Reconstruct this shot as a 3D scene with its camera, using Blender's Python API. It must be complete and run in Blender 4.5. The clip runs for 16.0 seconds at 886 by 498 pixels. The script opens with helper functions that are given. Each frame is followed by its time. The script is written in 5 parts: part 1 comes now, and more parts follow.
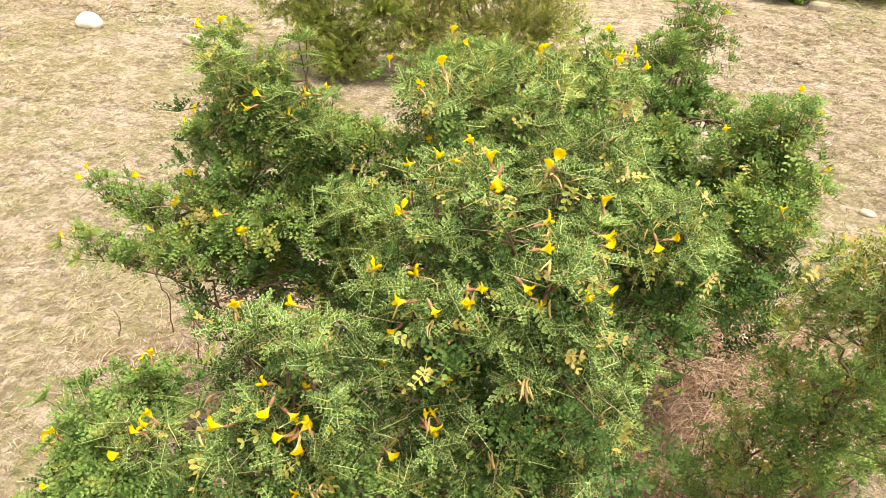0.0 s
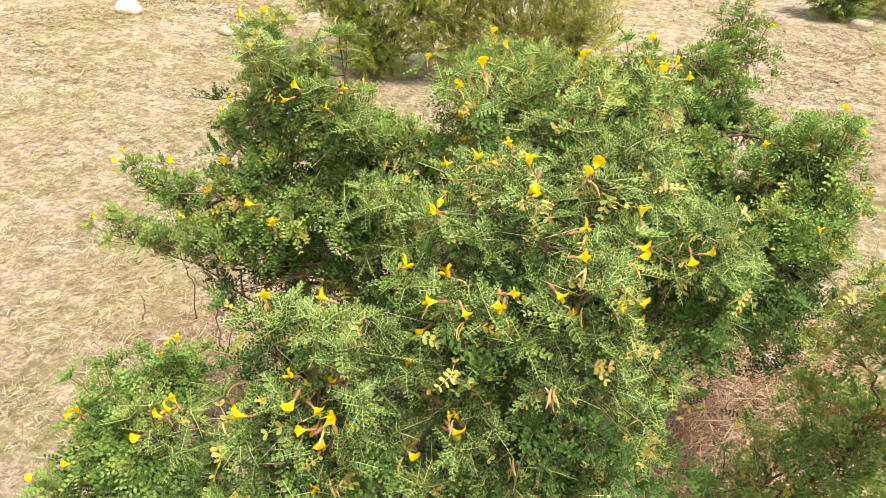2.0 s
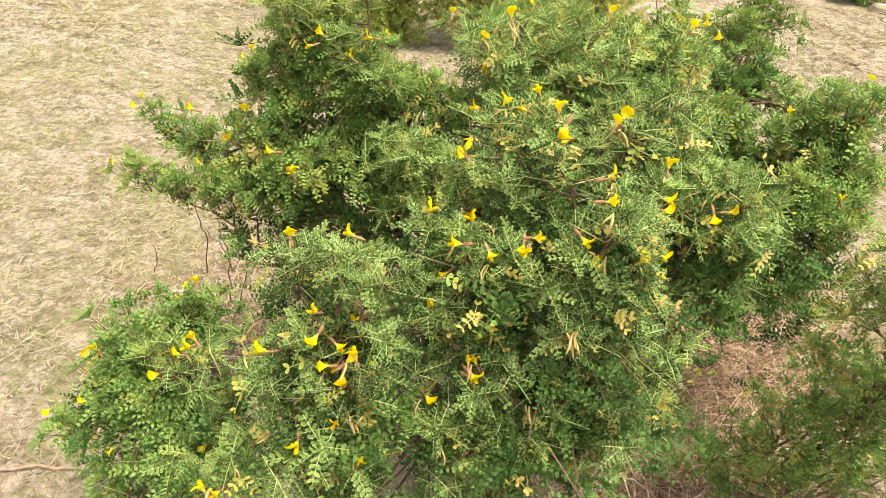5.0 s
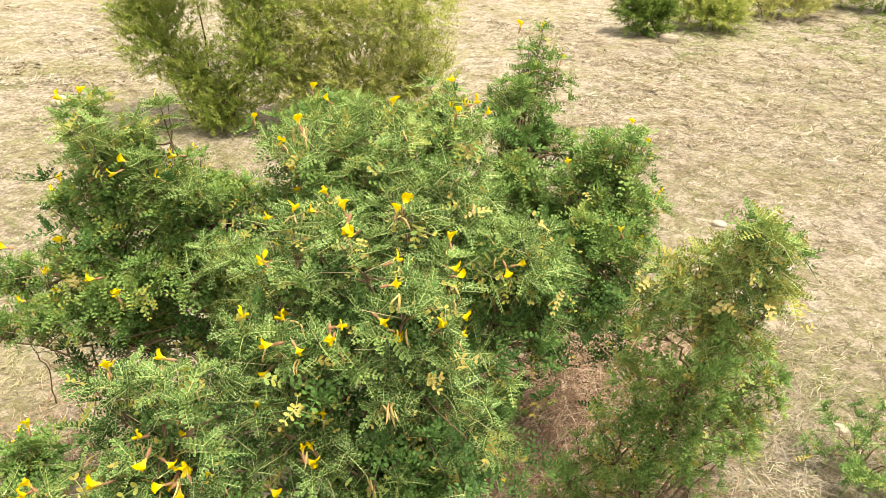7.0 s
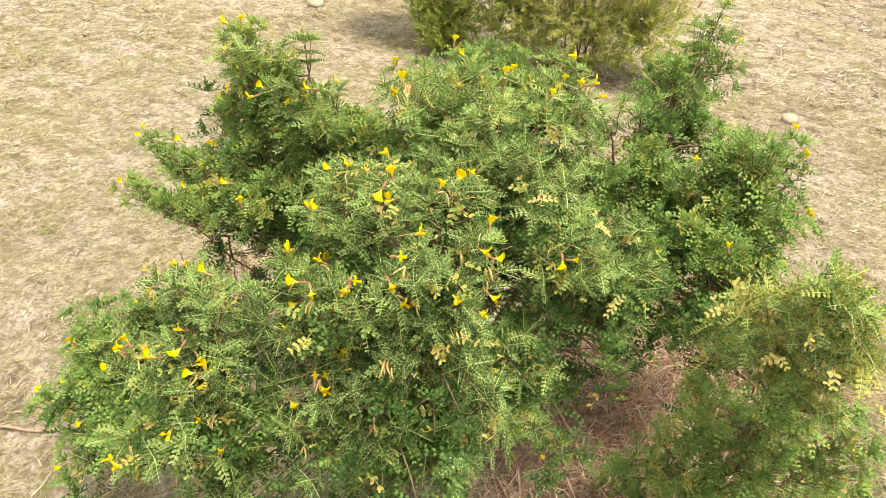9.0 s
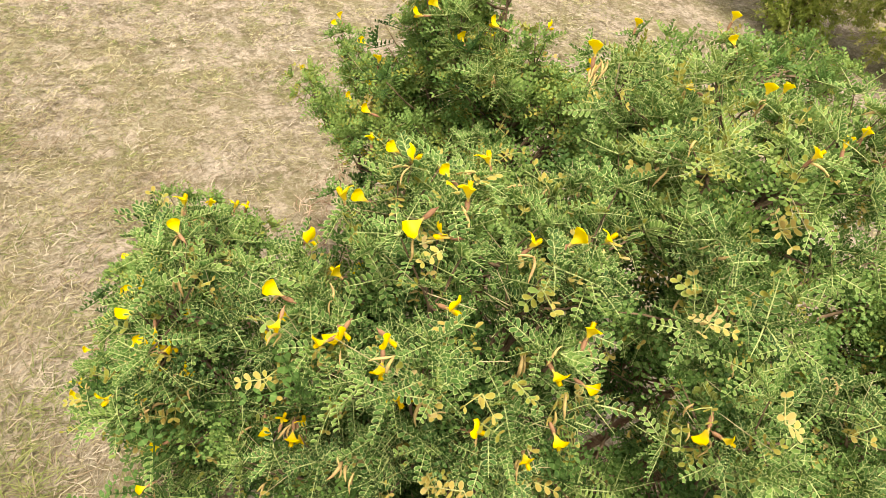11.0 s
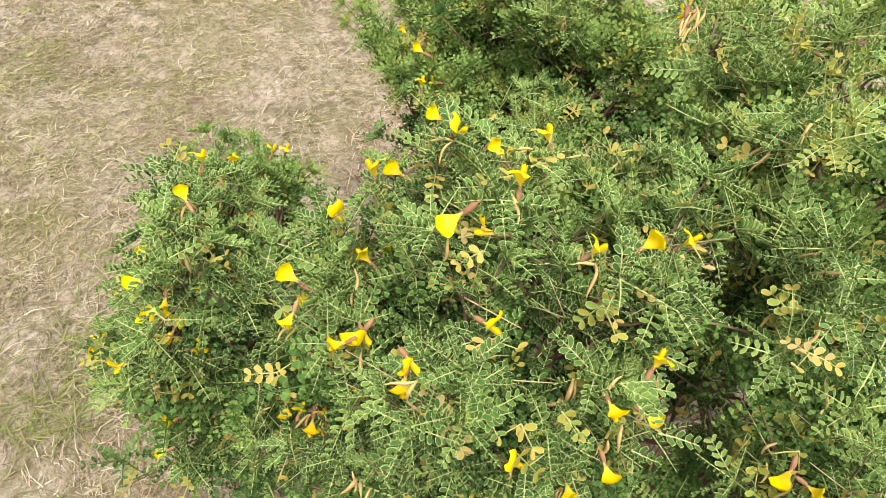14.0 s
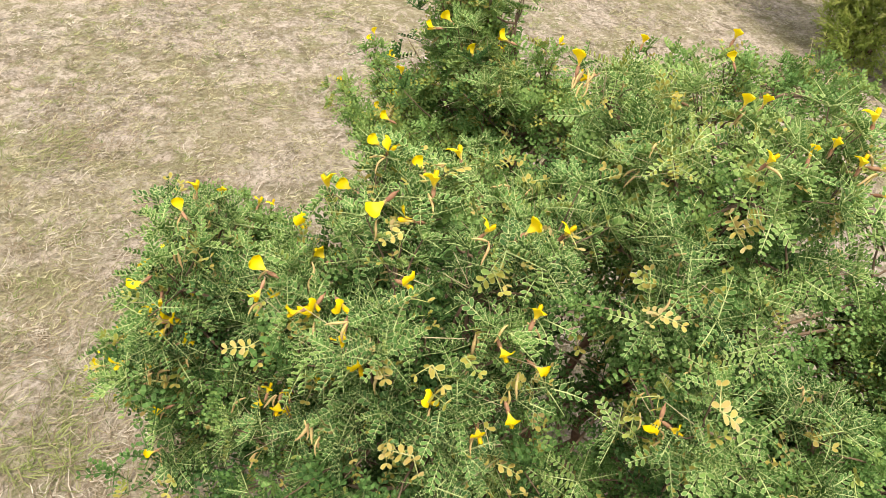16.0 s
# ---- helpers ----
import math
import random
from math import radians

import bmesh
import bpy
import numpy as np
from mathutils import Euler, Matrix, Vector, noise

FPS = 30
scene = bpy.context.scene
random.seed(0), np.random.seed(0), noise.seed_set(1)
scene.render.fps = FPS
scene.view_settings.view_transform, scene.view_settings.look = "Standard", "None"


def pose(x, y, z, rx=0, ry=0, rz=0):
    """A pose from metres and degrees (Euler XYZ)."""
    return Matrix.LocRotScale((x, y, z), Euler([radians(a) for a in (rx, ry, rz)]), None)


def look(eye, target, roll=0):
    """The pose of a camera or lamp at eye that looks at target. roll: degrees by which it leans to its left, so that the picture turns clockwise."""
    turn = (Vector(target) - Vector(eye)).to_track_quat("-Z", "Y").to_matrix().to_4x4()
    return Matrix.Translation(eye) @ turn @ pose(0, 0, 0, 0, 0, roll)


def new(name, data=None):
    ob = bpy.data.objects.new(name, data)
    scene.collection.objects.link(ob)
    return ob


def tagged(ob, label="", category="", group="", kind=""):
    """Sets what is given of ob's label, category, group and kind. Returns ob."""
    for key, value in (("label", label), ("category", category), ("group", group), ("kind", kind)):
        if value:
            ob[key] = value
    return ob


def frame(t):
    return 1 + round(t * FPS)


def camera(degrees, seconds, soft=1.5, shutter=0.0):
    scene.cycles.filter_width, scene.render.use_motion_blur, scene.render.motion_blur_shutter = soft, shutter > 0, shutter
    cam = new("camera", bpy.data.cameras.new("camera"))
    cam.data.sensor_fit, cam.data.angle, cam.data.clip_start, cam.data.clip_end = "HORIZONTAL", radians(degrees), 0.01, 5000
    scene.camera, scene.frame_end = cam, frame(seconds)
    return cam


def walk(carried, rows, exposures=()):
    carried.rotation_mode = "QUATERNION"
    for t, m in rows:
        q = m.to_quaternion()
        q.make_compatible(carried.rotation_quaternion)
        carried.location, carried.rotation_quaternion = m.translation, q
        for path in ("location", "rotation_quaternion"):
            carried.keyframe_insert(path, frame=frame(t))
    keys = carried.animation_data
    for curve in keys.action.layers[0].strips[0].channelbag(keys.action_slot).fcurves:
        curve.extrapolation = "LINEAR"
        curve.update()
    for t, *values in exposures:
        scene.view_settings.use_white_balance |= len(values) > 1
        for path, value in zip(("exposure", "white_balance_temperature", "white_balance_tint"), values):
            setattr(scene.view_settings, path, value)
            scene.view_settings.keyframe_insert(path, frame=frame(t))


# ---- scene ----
cam = camera(64.8, 16.0, 0.5)
PATH = [
    (0, (0.991, 0.378, 1.658), (0.37, 1.954, 0.594), 1.8),
    (0.5, (1.002, 0.385, 1.663), (0.395, 1.976, 0.615), 1.4),
    (1, (0.998, 0.381, 1.663), (0.366, 1.966, 0.621), 1.5),
    (1.5, (0.981, 0.379, 1.658), (0.31, 1.942, 0.605), 2.9),
    (2, (0.971, 0.377, 1.653), (0.297, 1.931, 0.589), 3.9),
    (2.5, (0.95, 0.382, 1.639), (0.291, 1.934, 0.564), 4.6),
    (3, (0.933, 0.382, 1.627), (0.287, 1.937, 0.548), 5.9),
    (3.2, (0.922, 0.379, 1.623), (0.268, 1.923, 0.533), 5.8),
    (5.3, (0.978, 0.34, 1.611), (0.315, 1.854, 0.483), 5.8),
    (5.5, (0.996, 0.345, 1.619), (0.353, 1.864, 0.488), 5.0),
    (6, (1.052, 0.356, 1.655), (0.525, 1.988, 0.627), 2.8),
    (6.5, (1.076, 0.332, 1.693), (0.648, 2.022, 0.714), 1.4),
    (7, (1.088, 0.315, 1.715), (0.71, 2.026, 0.751), 1.3),
    (7.5, (1.117, 0.298, 1.748), (0.706, 1.972, 0.734), 0.7),
    (8, (1.249, 0.297, 1.814), (0.635, 1.897, 0.783), 0.5),
    (8.2, (1.376, 0.308, 1.836), (0.655, 1.85, 0.786), 1.5),
    (10.3, (1.341, 0.847, 1.749), (0.268, 1.921, 0.447), 5.8),
    (10.5, (1.3, 0.906, 1.736), (0.147, 1.889, 0.431), 7.6),
    (11, (1.21, 0.97, 1.683), (-0.067, 1.703, 0.329), 8.9),
    (11.5, (1.157, 0.979, 1.638), (-0.098, 1.586, 0.204), 9.8),
    (12, (1.108, 0.995, 1.619), (-0.12, 1.557, 0.144), 9.7),
    (12.5, (1.074, 1.003, 1.618), (-0.131, 1.509, 0.105), 8.7),
    (13, (1.066, 1.025, 1.628), (-0.103, 1.55, 0.092), 9.2),
    (13.5, (1.073, 1.034, 1.633), (-0.092, 1.565, 0.097), 9.1),
    (14, (1.092, 1.041, 1.643), (-0.094, 1.576, 0.124), 8.1),
    (14.5, (1.101, 1.034, 1.646), (-0.085, 1.588, 0.135), 8.6),
    (15, (1.117, 1.035, 1.65), (-0.075, 1.609, 0.151), 8.9),
    (15.5, (1.177, 1.049, 1.648), (-0.065, 1.598, 0.179), 7.6),
    (16, (1.32, 1.042, 1.702), (-0.064, 1.625, 0.382), 6.9),
]
walk(cam, [(t, look(eye, target, roll)) for t, eye, target, roll in PATH], [(0, 1.0, 7400, 10), (8.2, 0.99, 7250, 4), (10.5, 0.79, 7600, 8), (11.5, 0.72, 7300, 7), (13, 0.69, 6900, 8), (16, 0.70, 6600, 9)])

# ---- daylight: a bright, thinly overcast sky with a broad soft sun ----
SUN_HEIGHT, SUN_TURN = radians(72), radians(104)
world = bpy.data.worlds.new("sky")
scene.world = world
world.use_nodes = True
_n, _l = world.node_tree.nodes, world.node_tree.links
sky = _n.new("ShaderNodeTexSky")
sky.sky_type, sky.sun_disc = "NISHITA", False
sky.sun_elevation, sky.sun_rotation = SUN_HEIGHT, SUN_TURN
sky.dust_density, sky.air_density = 4.0, 1.0
haze = _n.new("ShaderNodeMix")
haze.data_type = "RGBA"
haze.inputs[0].default_value = 0.65
haze.inputs[7].default_value = (7.5, 7.2, 6.3, 1)
_l.new(sky.outputs[0], haze.inputs[6])
_l.new(haze.outputs[2], _n["Background"].inputs["Color"])
_n["Background"].inputs["Strength"].default_value = 0.148
sun = new("sun", bpy.data.lights.new("sun", "SUN"))
sun.data.energy, sun.data.angle, sun.data.color = 3.7, radians(15), (1.0, 0.94, 0.82)
sun_from = Vector((math.sin(SUN_TURN) * math.cos(SUN_HEIGHT), math.cos(SUN_TURN) * math.cos(SUN_HEIGHT), math.sin(SUN_HEIGHT)))
sun.matrix_world = look(tuple(sun_from * 30), (0, 0, 0))


# ---- materials ----
def material(name, rough=0.6, spec=0.3):
    m = bpy.data.materials.new(name)
    m.use_nodes = True
    b = m.node_tree.nodes["Principled BSDF"]
    b.inputs["Roughness"].default_value = rough
    b.inputs["Specular IOR Level"].default_value = spec
    return m, m.node_tree.nodes, m.node_tree.links, b


def ramp(nodes, stops):
    r = nodes.new("ShaderNodeValToRGB")
    e = r.color_ramp.elements
    while len(e) < len(stops):
        e.new(0.5)
    for k, (at, c) in zip(e, stops):
        k.position, k.color = at, (*c, 1)
    return r


def noise_node(nodes, links, scale, detail=3.0, rough=0.55, coords="Object"):
    t = nodes.new("ShaderNodeTexCoord")
    n = nodes.new("ShaderNodeTexNoise")
    n.inputs["Scale"].default_value, n.inputs["Detail"].default_value, n.inputs["Roughness"].default_value = scale, detail, rough
    links.new(t.outputs[coords], n.inputs["Vector"])
    return n


def mix(nodes, links, fac, a, b, blend="MIX"):
    m = nodes.new("ShaderNodeMix")
    m.data_type, m.blend_type = "RGBA", blend
    for value, slot in ((fac, 0), (a, 6), (b, 7)):
        if isinstance(value, (int, float)):
            m.inputs[slot].default_value = value
        elif isinstance(value, tuple):
            m.inputs[slot].default_value = (*value, 1)
        else:
            links.new(value, m.inputs[slot])
    return m.outputs[2]


def math_node(nodes, links, op, a, b):
    m = nodes.new("ShaderNodeMath")
    m.operation = op
    for k, value in enumerate((a, b)):
        if isinstance(value, (int, float)):
            m.inputs[k].default_value = value
        else:
            links.new(value, m.inputs[k])
    return m.outputs[0]


def bump(nodes, links, bsdf, height, strength, distance):
    b = nodes.new("ShaderNodeBump")
    b.inputs["Strength"].default_value, b.inputs["Distance"].default_value = strength, distance
    links.new(height, b.inputs["Height"])
    links.new(b.outputs[0], bsdf.inputs["Normal"])


def leaf_material(name, stops, rim, rim_share=0.7, glow=0.25):
    """Leaf tissue: tone sets the colour along a ramp, rim the pale downy margin; light comes through it."""
    m, n, l, b = material(name, 0.6, 0.15)
    tone = n.new("ShaderNodeAttribute")
    tone.attribute_name = "tone"
    each = n.new("ShaderNodeObjectInfo")
    isle = n.new("ShaderNodeNewGeometry")
    t = math_node(n, l, "ADD", tone.outputs["Fac"], math_node(n, l, "MULTIPLY", math_node(n, l, "SUBTRACT", each.outputs["Random"], 0.5), 0.15))
    t = math_node(n, l, "ADD", t, math_node(n, l, "MULTIPLY", math_node(n, l, "SUBTRACT", isle.outputs["Random Per Island"], 0.5), 0.16))
    r = ramp(n, stops)
    l.new(t, r.inputs[0])
    patches = noise_node(n, l, 260.0, 2.0)
    col = mix(n, l, math_node(n, l, "MULTIPLY", patches.outputs["Fac"], 0.22), r.outputs[0], (0.09, 0.16, 0.03))
    edge = n.new("ShaderNodeAttribute")
    edge.attribute_name = "rim"
    er = ramp(n, [(0.82, (0, 0, 0)), (0.97, (1, 1, 1))])
    l.new(edge.outputs["Fac"], er.inputs[0])
    soft_hair = n.new("ShaderNodeAttribute")
    soft_hair.attribute_name = "down"
    hairy = math_node(n, l, "MULTIPLY", soft_hair.outputs["Fac"], rim_share)
    col = mix(n, l, math_node(n, l, "MULTIPLY", er.outputs[0], hairy), col, rim)
    l.new(col, b.inputs["Base Color"])
    back = n.new("ShaderNodeBsdfTranslucent")
    l.new(col, back.inputs["Color"])
    both = n.new("ShaderNodeMixShader")
    both.inputs[0].default_value = glow
    l.new(b.outputs[0], both.inputs[1])
    l.new(back.outputs[0], both.inputs[2])
    l.new(both.outputs[0], n["Material Output"].inputs["Surface"])
    return m


# the dark low end tones inner leaves, standing in for shade inside the crown
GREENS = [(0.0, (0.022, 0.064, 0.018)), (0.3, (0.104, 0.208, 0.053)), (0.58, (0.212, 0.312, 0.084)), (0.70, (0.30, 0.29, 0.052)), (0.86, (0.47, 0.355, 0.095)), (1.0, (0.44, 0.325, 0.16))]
leaf_green = leaf_material("downy_leaf", GREENS, (0.56, 0.64, 0.29), 0.9, 0.25)
OLIVES = [(0.0, (0.0697, 0.135, 0.0213)), (0.45, (0.205, 0.283, 0.041)), (0.75, (0.361, 0.394, 0.082)), (1.0, (0.443, 0.385, 0.164))]
leaf_olive = leaf_material("needle_leaf", OLIVES, (0.25, 0.30, 0.10), 0.3, 0.25)
WEEDS = [(0.0, (0.06, 0.15, 0.02)), (1.0, (0.20, 0.29, 0.05))]
leaf_weed = leaf_material("weed_leaf", WEEDS, (0.2, 0.3, 0.08), 0.3, 0.3)


def petal_material(name, inner, outer):
    m, n, l, b = material(name, 0.5, 0.25)
    rim = n.new("ShaderNodeAttribute")
    rim.attribute_name = "rim"
    spots = noise_node(n, l, 180.0, 2.0)
    col = mix(n, l, rim.outputs["Fac"], inner, outer)
    each = n.new("ShaderNodeObjectInfo")
    col = mix(n, l, math_node(n, l, "MULTIPLY", each.outputs["Random"], 0.25), col, (0.93, 0.60, 0.002))
    col = mix(n, l, math_node(n, l, "MULTIPLY", spots.outputs["Fac"], 0.08), col, (0.85, 0.58, 0.03))
    l.new(col, b.inputs["Base Color"])
    back = n.new("ShaderNodeBsdfTranslucent")
    l.new(col, back.inputs["Color"])
    both = n.new("ShaderNodeMixShader")
    both.inputs[0].default_value = 0.35
    l.new(b.outputs[0], both.inputs[1])
    l.new(back.outputs[0], both.inputs[2])
    l.new(both.outputs[0], n["Material Output"].inputs["Surface"])
    return m


petal_yellow = petal_material("yellow_petal", (0.72, 0.57, 0.06), (0.86, 0.665, 0.003))
petal_pale = petal_material("pale_petal", (0.596, 0.497, 0.215), (0.787, 0.596, 0.00497))


def mottled(name, stops, scale, rough=0.75, spec=0.2, relief=0.3, depth=0.002, per="each"):
    m, n, l, b = material(name, rough, spec)
    big, fine = noise_node(n, l, scale), noise_node(n, l, scale * 7, 4.0, 0.7)
    f = math_node(n, l, "ADD", math_node(n, l, "MULTIPLY", big.outputs["Fac"], 0.6), math_node(n, l, "MULTIPLY", fine.outputs["Fac"], 0.4))
    if per == "each":
        each = n.new("ShaderNodeObjectInfo")
        f = math_node(n, l, "ADD", f, math_node(n, l, "MULTIPLY", math_node(n, l, "SUBTRACT", each.outputs["Random"], 0.5), 0.25))
    else:
        shade = n.new("ShaderNodeAttribute")
        shade.attribute_name = "tone"
        f = math_node(n, l, "ADD", math_node(n, l, "MULTIPLY", shade.outputs["Fac"], 0.85), math_node(n, l, "MULTIPLY", math_node(n, l, "SUBTRACT", f, 0.35), 0.5))
    r = ramp(n, stops)
    l.new(f, r.inputs[0])
    l.new(r.outputs[0], b.inputs["Base Color"])
    bump(n, l, b, fine.outputs["Fac"], relief, depth)
    return m


calyx_brown = mottled("brown_calyx", [(0.25, (0.175, 0.085, 0.052)), (0.6, (0.31, 0.17, 0.10)), (0.85, (0.43, 0.28, 0.165))], 120, 0.7)
dry_tan = mottled("withered_petal", [(0.25, (0.306, 0.187, 0.0935)), (0.6, (0.51, 0.383, 0.17)), (0.85, (0.629, 0.493, 0.119))], 120, 0.7)
bark = mottled("brown_bark", [(0.25, (0.05, 0.03, 0.02)), (0.55, (0.14, 0.085, 0.055)), (0.8, (0.26, 0.18, 0.12))], 60, 0.85, 0.2, 0.6, 0.003)
twig_bark = mottled("grey_twig_bark", [(0.25, (0.0774, 0.0516, 0.0344)), (0.55, (0.172, 0.12, 0.0774)), (0.8, (0.292, 0.224, 0.146))], 80, 0.85)
dead_bark = mottled("dead_stem", [(0.25, (0.125, 0.0748, 0.0623)), (0.55, (0.274, 0.174, 0.137)), (0.8, (0.399, 0.299, 0.236))], 60, 0.85)
straw = mottled("dry_straw", [(0.0, (0.18, 0.142, 0.10)), (0.35, (0.30, 0.25, 0.192)), (0.7, (0.405, 0.347, 0.28)), (1.0, (0.535, 0.48, 0.41))], 30, 0.7, 0.25, 0.2, 0.001, "tone")
red_straw = mottled("reddish_straw", [(0.0, (0.107, 0.0754, 0.0476)), (0.4, (0.197, 0.146, 0.0943)), (0.7, (0.287, 0.221, 0.156)), (1.0, (0.377, 0.312, 0.238))], 30, 0.75, 0.2, 0.2, 0.001, "tone")
pink_straw = mottled("pinkish_straw", [(0.0, (0.085, 0.045, 0.03)), (0.4, (0.235, 0.145, 0.10)), (0.7, (0.42, 0.30, 0.225)), (1.0, (0.60, 0.49, 0.39))], 30, 0.75, 0.2, 0.2, 0.001, "tone")
spine_straw = mottled("pale_spine", [(0.25, (0.36, 0.29, 0.17)), (0.6, (0.50, 0.43, 0.27)), (0.85, (0.60, 0.54, 0.38))], 60, 0.7)
olive_straw = mottled("olive_straw", [(0.0, (0.15, 0.132, 0.065)), (0.4, (0.265, 0.235, 0.13)), (0.7, (0.37, 0.328, 0.195)), (1.0, (0.48, 0.435, 0.29))], 30, 0.7, 0.25, 0.2, 0.001, "tone")
green_blade = mottled("green_grass", [(0.0, (0.0697, 0.0902, 0.0205)), (0.5, (0.156, 0.184, 0.0508)), (1.0, (0.295, 0.291, 0.119))], 30, 0.6, 0.25, 0.1, 0.001, "tone")
stone_white = mottled("white_stone", [(0.2, (0.546, 0.51, 0.458)), (0.6, (0.704, 0.678, 0.634)), (0.9, (0.757, 0.748, 0.722))], 14, 0.8)
stone_pale = mottled("pale_stone", [(0.2, (0.278, 0.234, 0.183)), (0.6, (0.402, 0.351, 0.285)), (0.9, (0.483, 0.439, 0.38))], 14, 0.85)
slab_stone = mottled("broken_concrete", [(0.2, (0.26, 0.22, 0.17)), (0.6, (0.42, 0.36, 0.29)), (0.9, (0.50, 0.45, 0.38))], 10, 0.9)


def ground_material():
    m, n, l, b = material("sandy_soil", 0.95, 0.1)
    wide, mid, small, fine, grit = noise_node(n, l, 1.6, 4.0), noise_node(n, l, 6.0, 5.0, 0.6), noise_node(n, l, 26.0, 4.0, 0.6), noise_node(n, l, 60.0, 5.0, 0.7), noise_node(n, l, 260.0, 3.0, 0.7)
    f = math_node(n, l, "ADD", math_node(n, l, "MULTIPLY", mid.outputs["Fac"], 0.36), math_node(n, l, "MULTIPLY", small.outputs["Fac"], 0.40))
    f = math_node(n, l, "ADD", f, math_node(n, l, "MULTIPLY", fine.outputs["Fac"], 0.24))
    r = ramp(n, [(0.43, (0.180, 0.150, 0.112)), (0.475, (0.282, 0.238, 0.194)), (0.51, (0.375, 0.32, 0.273)), (0.555, (0.487, 0.42, 0.373))])
    l.new(f, r.inputs[0])
    w = ramp(n, [(0.44, (0, 0, 0)), (0.58, (1, 1, 1))])
    l.new(wide.outputs["Fac"], w.inputs[0])
    col = mix(n, l, math_node(n, l, "MULTIPLY", w.outputs[0], 0.6), r.outputs[0], (0.255, 0.235, 0.12))
    for size, low, high, most, tint in ((9.0, 0.52, 0.57, 0.75, (0.495, 0.415, 0.36)), (22.0, 0.52, 0.60, 0.4, (0.18, 0.145, 0.092)), (7.0, 0.55, 0.64, 0.5, (0.20, 0.205, 0.085)), (55.0, 0.50, 0.57, 0.5, (0.175, 0.14, 0.092))):
        spot = noise_node(n, l, size, 5.0, 0.62)
        sr = ramp(n, [(low, (0, 0, 0)), (high, (1, 1, 1))])
        l.new(spot.outputs["Fac"], sr.inputs[0])
        col = mix(n, l, math_node(n, l, "MULTIPLY", sr.outputs[0], most), col, tint)
    g = ramp(n, [(0.35, (0.6, 0.58, 0.55)), (0.6, (1, 1, 1))])
    l.new(grit.outputs["Fac"], g.inputs[0])
    col = mix(n, l, 0.5, col, g.outputs[0], "MULTIPLY")
    l.new(col, b.inputs["Base Color"])
    bump(n, l, b, math_node(n, l, "ADD", math_node(n, l, "ADD", fine.outputs["Fac"], small.outputs["Fac"]), math_node(n, l, "MULTIPLY", grit.outputs["Fac"], 0.4)), 0.9, 0.02)
    return m


soil = ground_material()


# ---- mesh helpers ----
def mesh_of(name, verts, tris, mat, smooth=True, **fields):
    verts, tris = np.asarray(verts, np.float32), np.asarray(tris, np.int32)
    me = bpy.data.meshes.new(name)
    me.vertices.add(len(verts))
    me.vertices.foreach_set("co", verts.ravel())
    me.loops.add(tris.size)
    me.loops.foreach_set("vertex_index", tris.ravel())
    me.polygons.add(len(tris))
    me.polygons.foreach_set("loop_start", np.arange(0, tris.size, 3, dtype=np.int32))
    me.polygons.foreach_set("use_smooth", np.full(len(tris), smooth))
    me.update(calc_edges=True)
    for key, values in fields.items():
        me.attributes.new(key, "FLOAT", "POINT").data.foreach_set("value", np.asarray(values, np.float32))
    me.materials.append(mat)
    return me


def joined(pieces):
    """Several (verts, tris, fields) as one."""
    verts, tris, fields, at = [], [], {}, 0
    for v, t, f in pieces:
        verts.append(v)
        tris.append(np.asarray(t) + at)
        at += len(v)
        for k, x in f.items():
            fields.setdefault(k, []).append(x)
    return np.concatenate(verts), np.concatenate(tris), {k: np.concatenate(x) for k, x in fields.items()}


def part(name, me, parent, label="", m=None):
    ob = new(name, me)
    ob.parent = parent
    if m is not None:
        ob.matrix_basis = m
    return tagged(ob, label)


def thing(name, base, label, category, group="", kind=""):
    ob = new(name)
    ob.empty_display_size = 0.05
    ob.location = base
    return tagged(ob, label, category, group, kind)


def unit(v):
    v = np.asarray(v, float)
    return v / (np.linalg.norm(v, axis=-1, keepdims=True) + 1e-9)


def frames_of(at, ahead, up, size):
    """Poses (k, 3, 4): x ahead, z near up, scaled."""
    x = unit(ahead)
    y = unit(np.cross(up, x))
    z = np.cross(x, y)
    turn = np.stack([x, y, z], -1) * np.asarray(size)[:, None, None]
    return np.concatenate([turn, np.asarray(at)[:, :, None]], -1)


def stamp(proto, poses, tone, down=1.0):
    """Copies of one small mesh at many poses, as (verts, tris, fields)."""
    v, t, f = proto
    k, n = len(poses), len(v)
    out = np.einsum("kij,nj->kni", poses[:, :, :3], v) + poses[:, None, :, 3]
    tris = (np.asarray(t)[None] + (np.arange(k) * n)[:, None, None]).reshape(-1, 3)
    fields = {"rim": np.tile(f["rim"], k), "tone": np.repeat(tone, n), "down": np.repeat(np.broadcast_to(down, (k,)), n)}
    return out.reshape(-1, 3), tris, fields


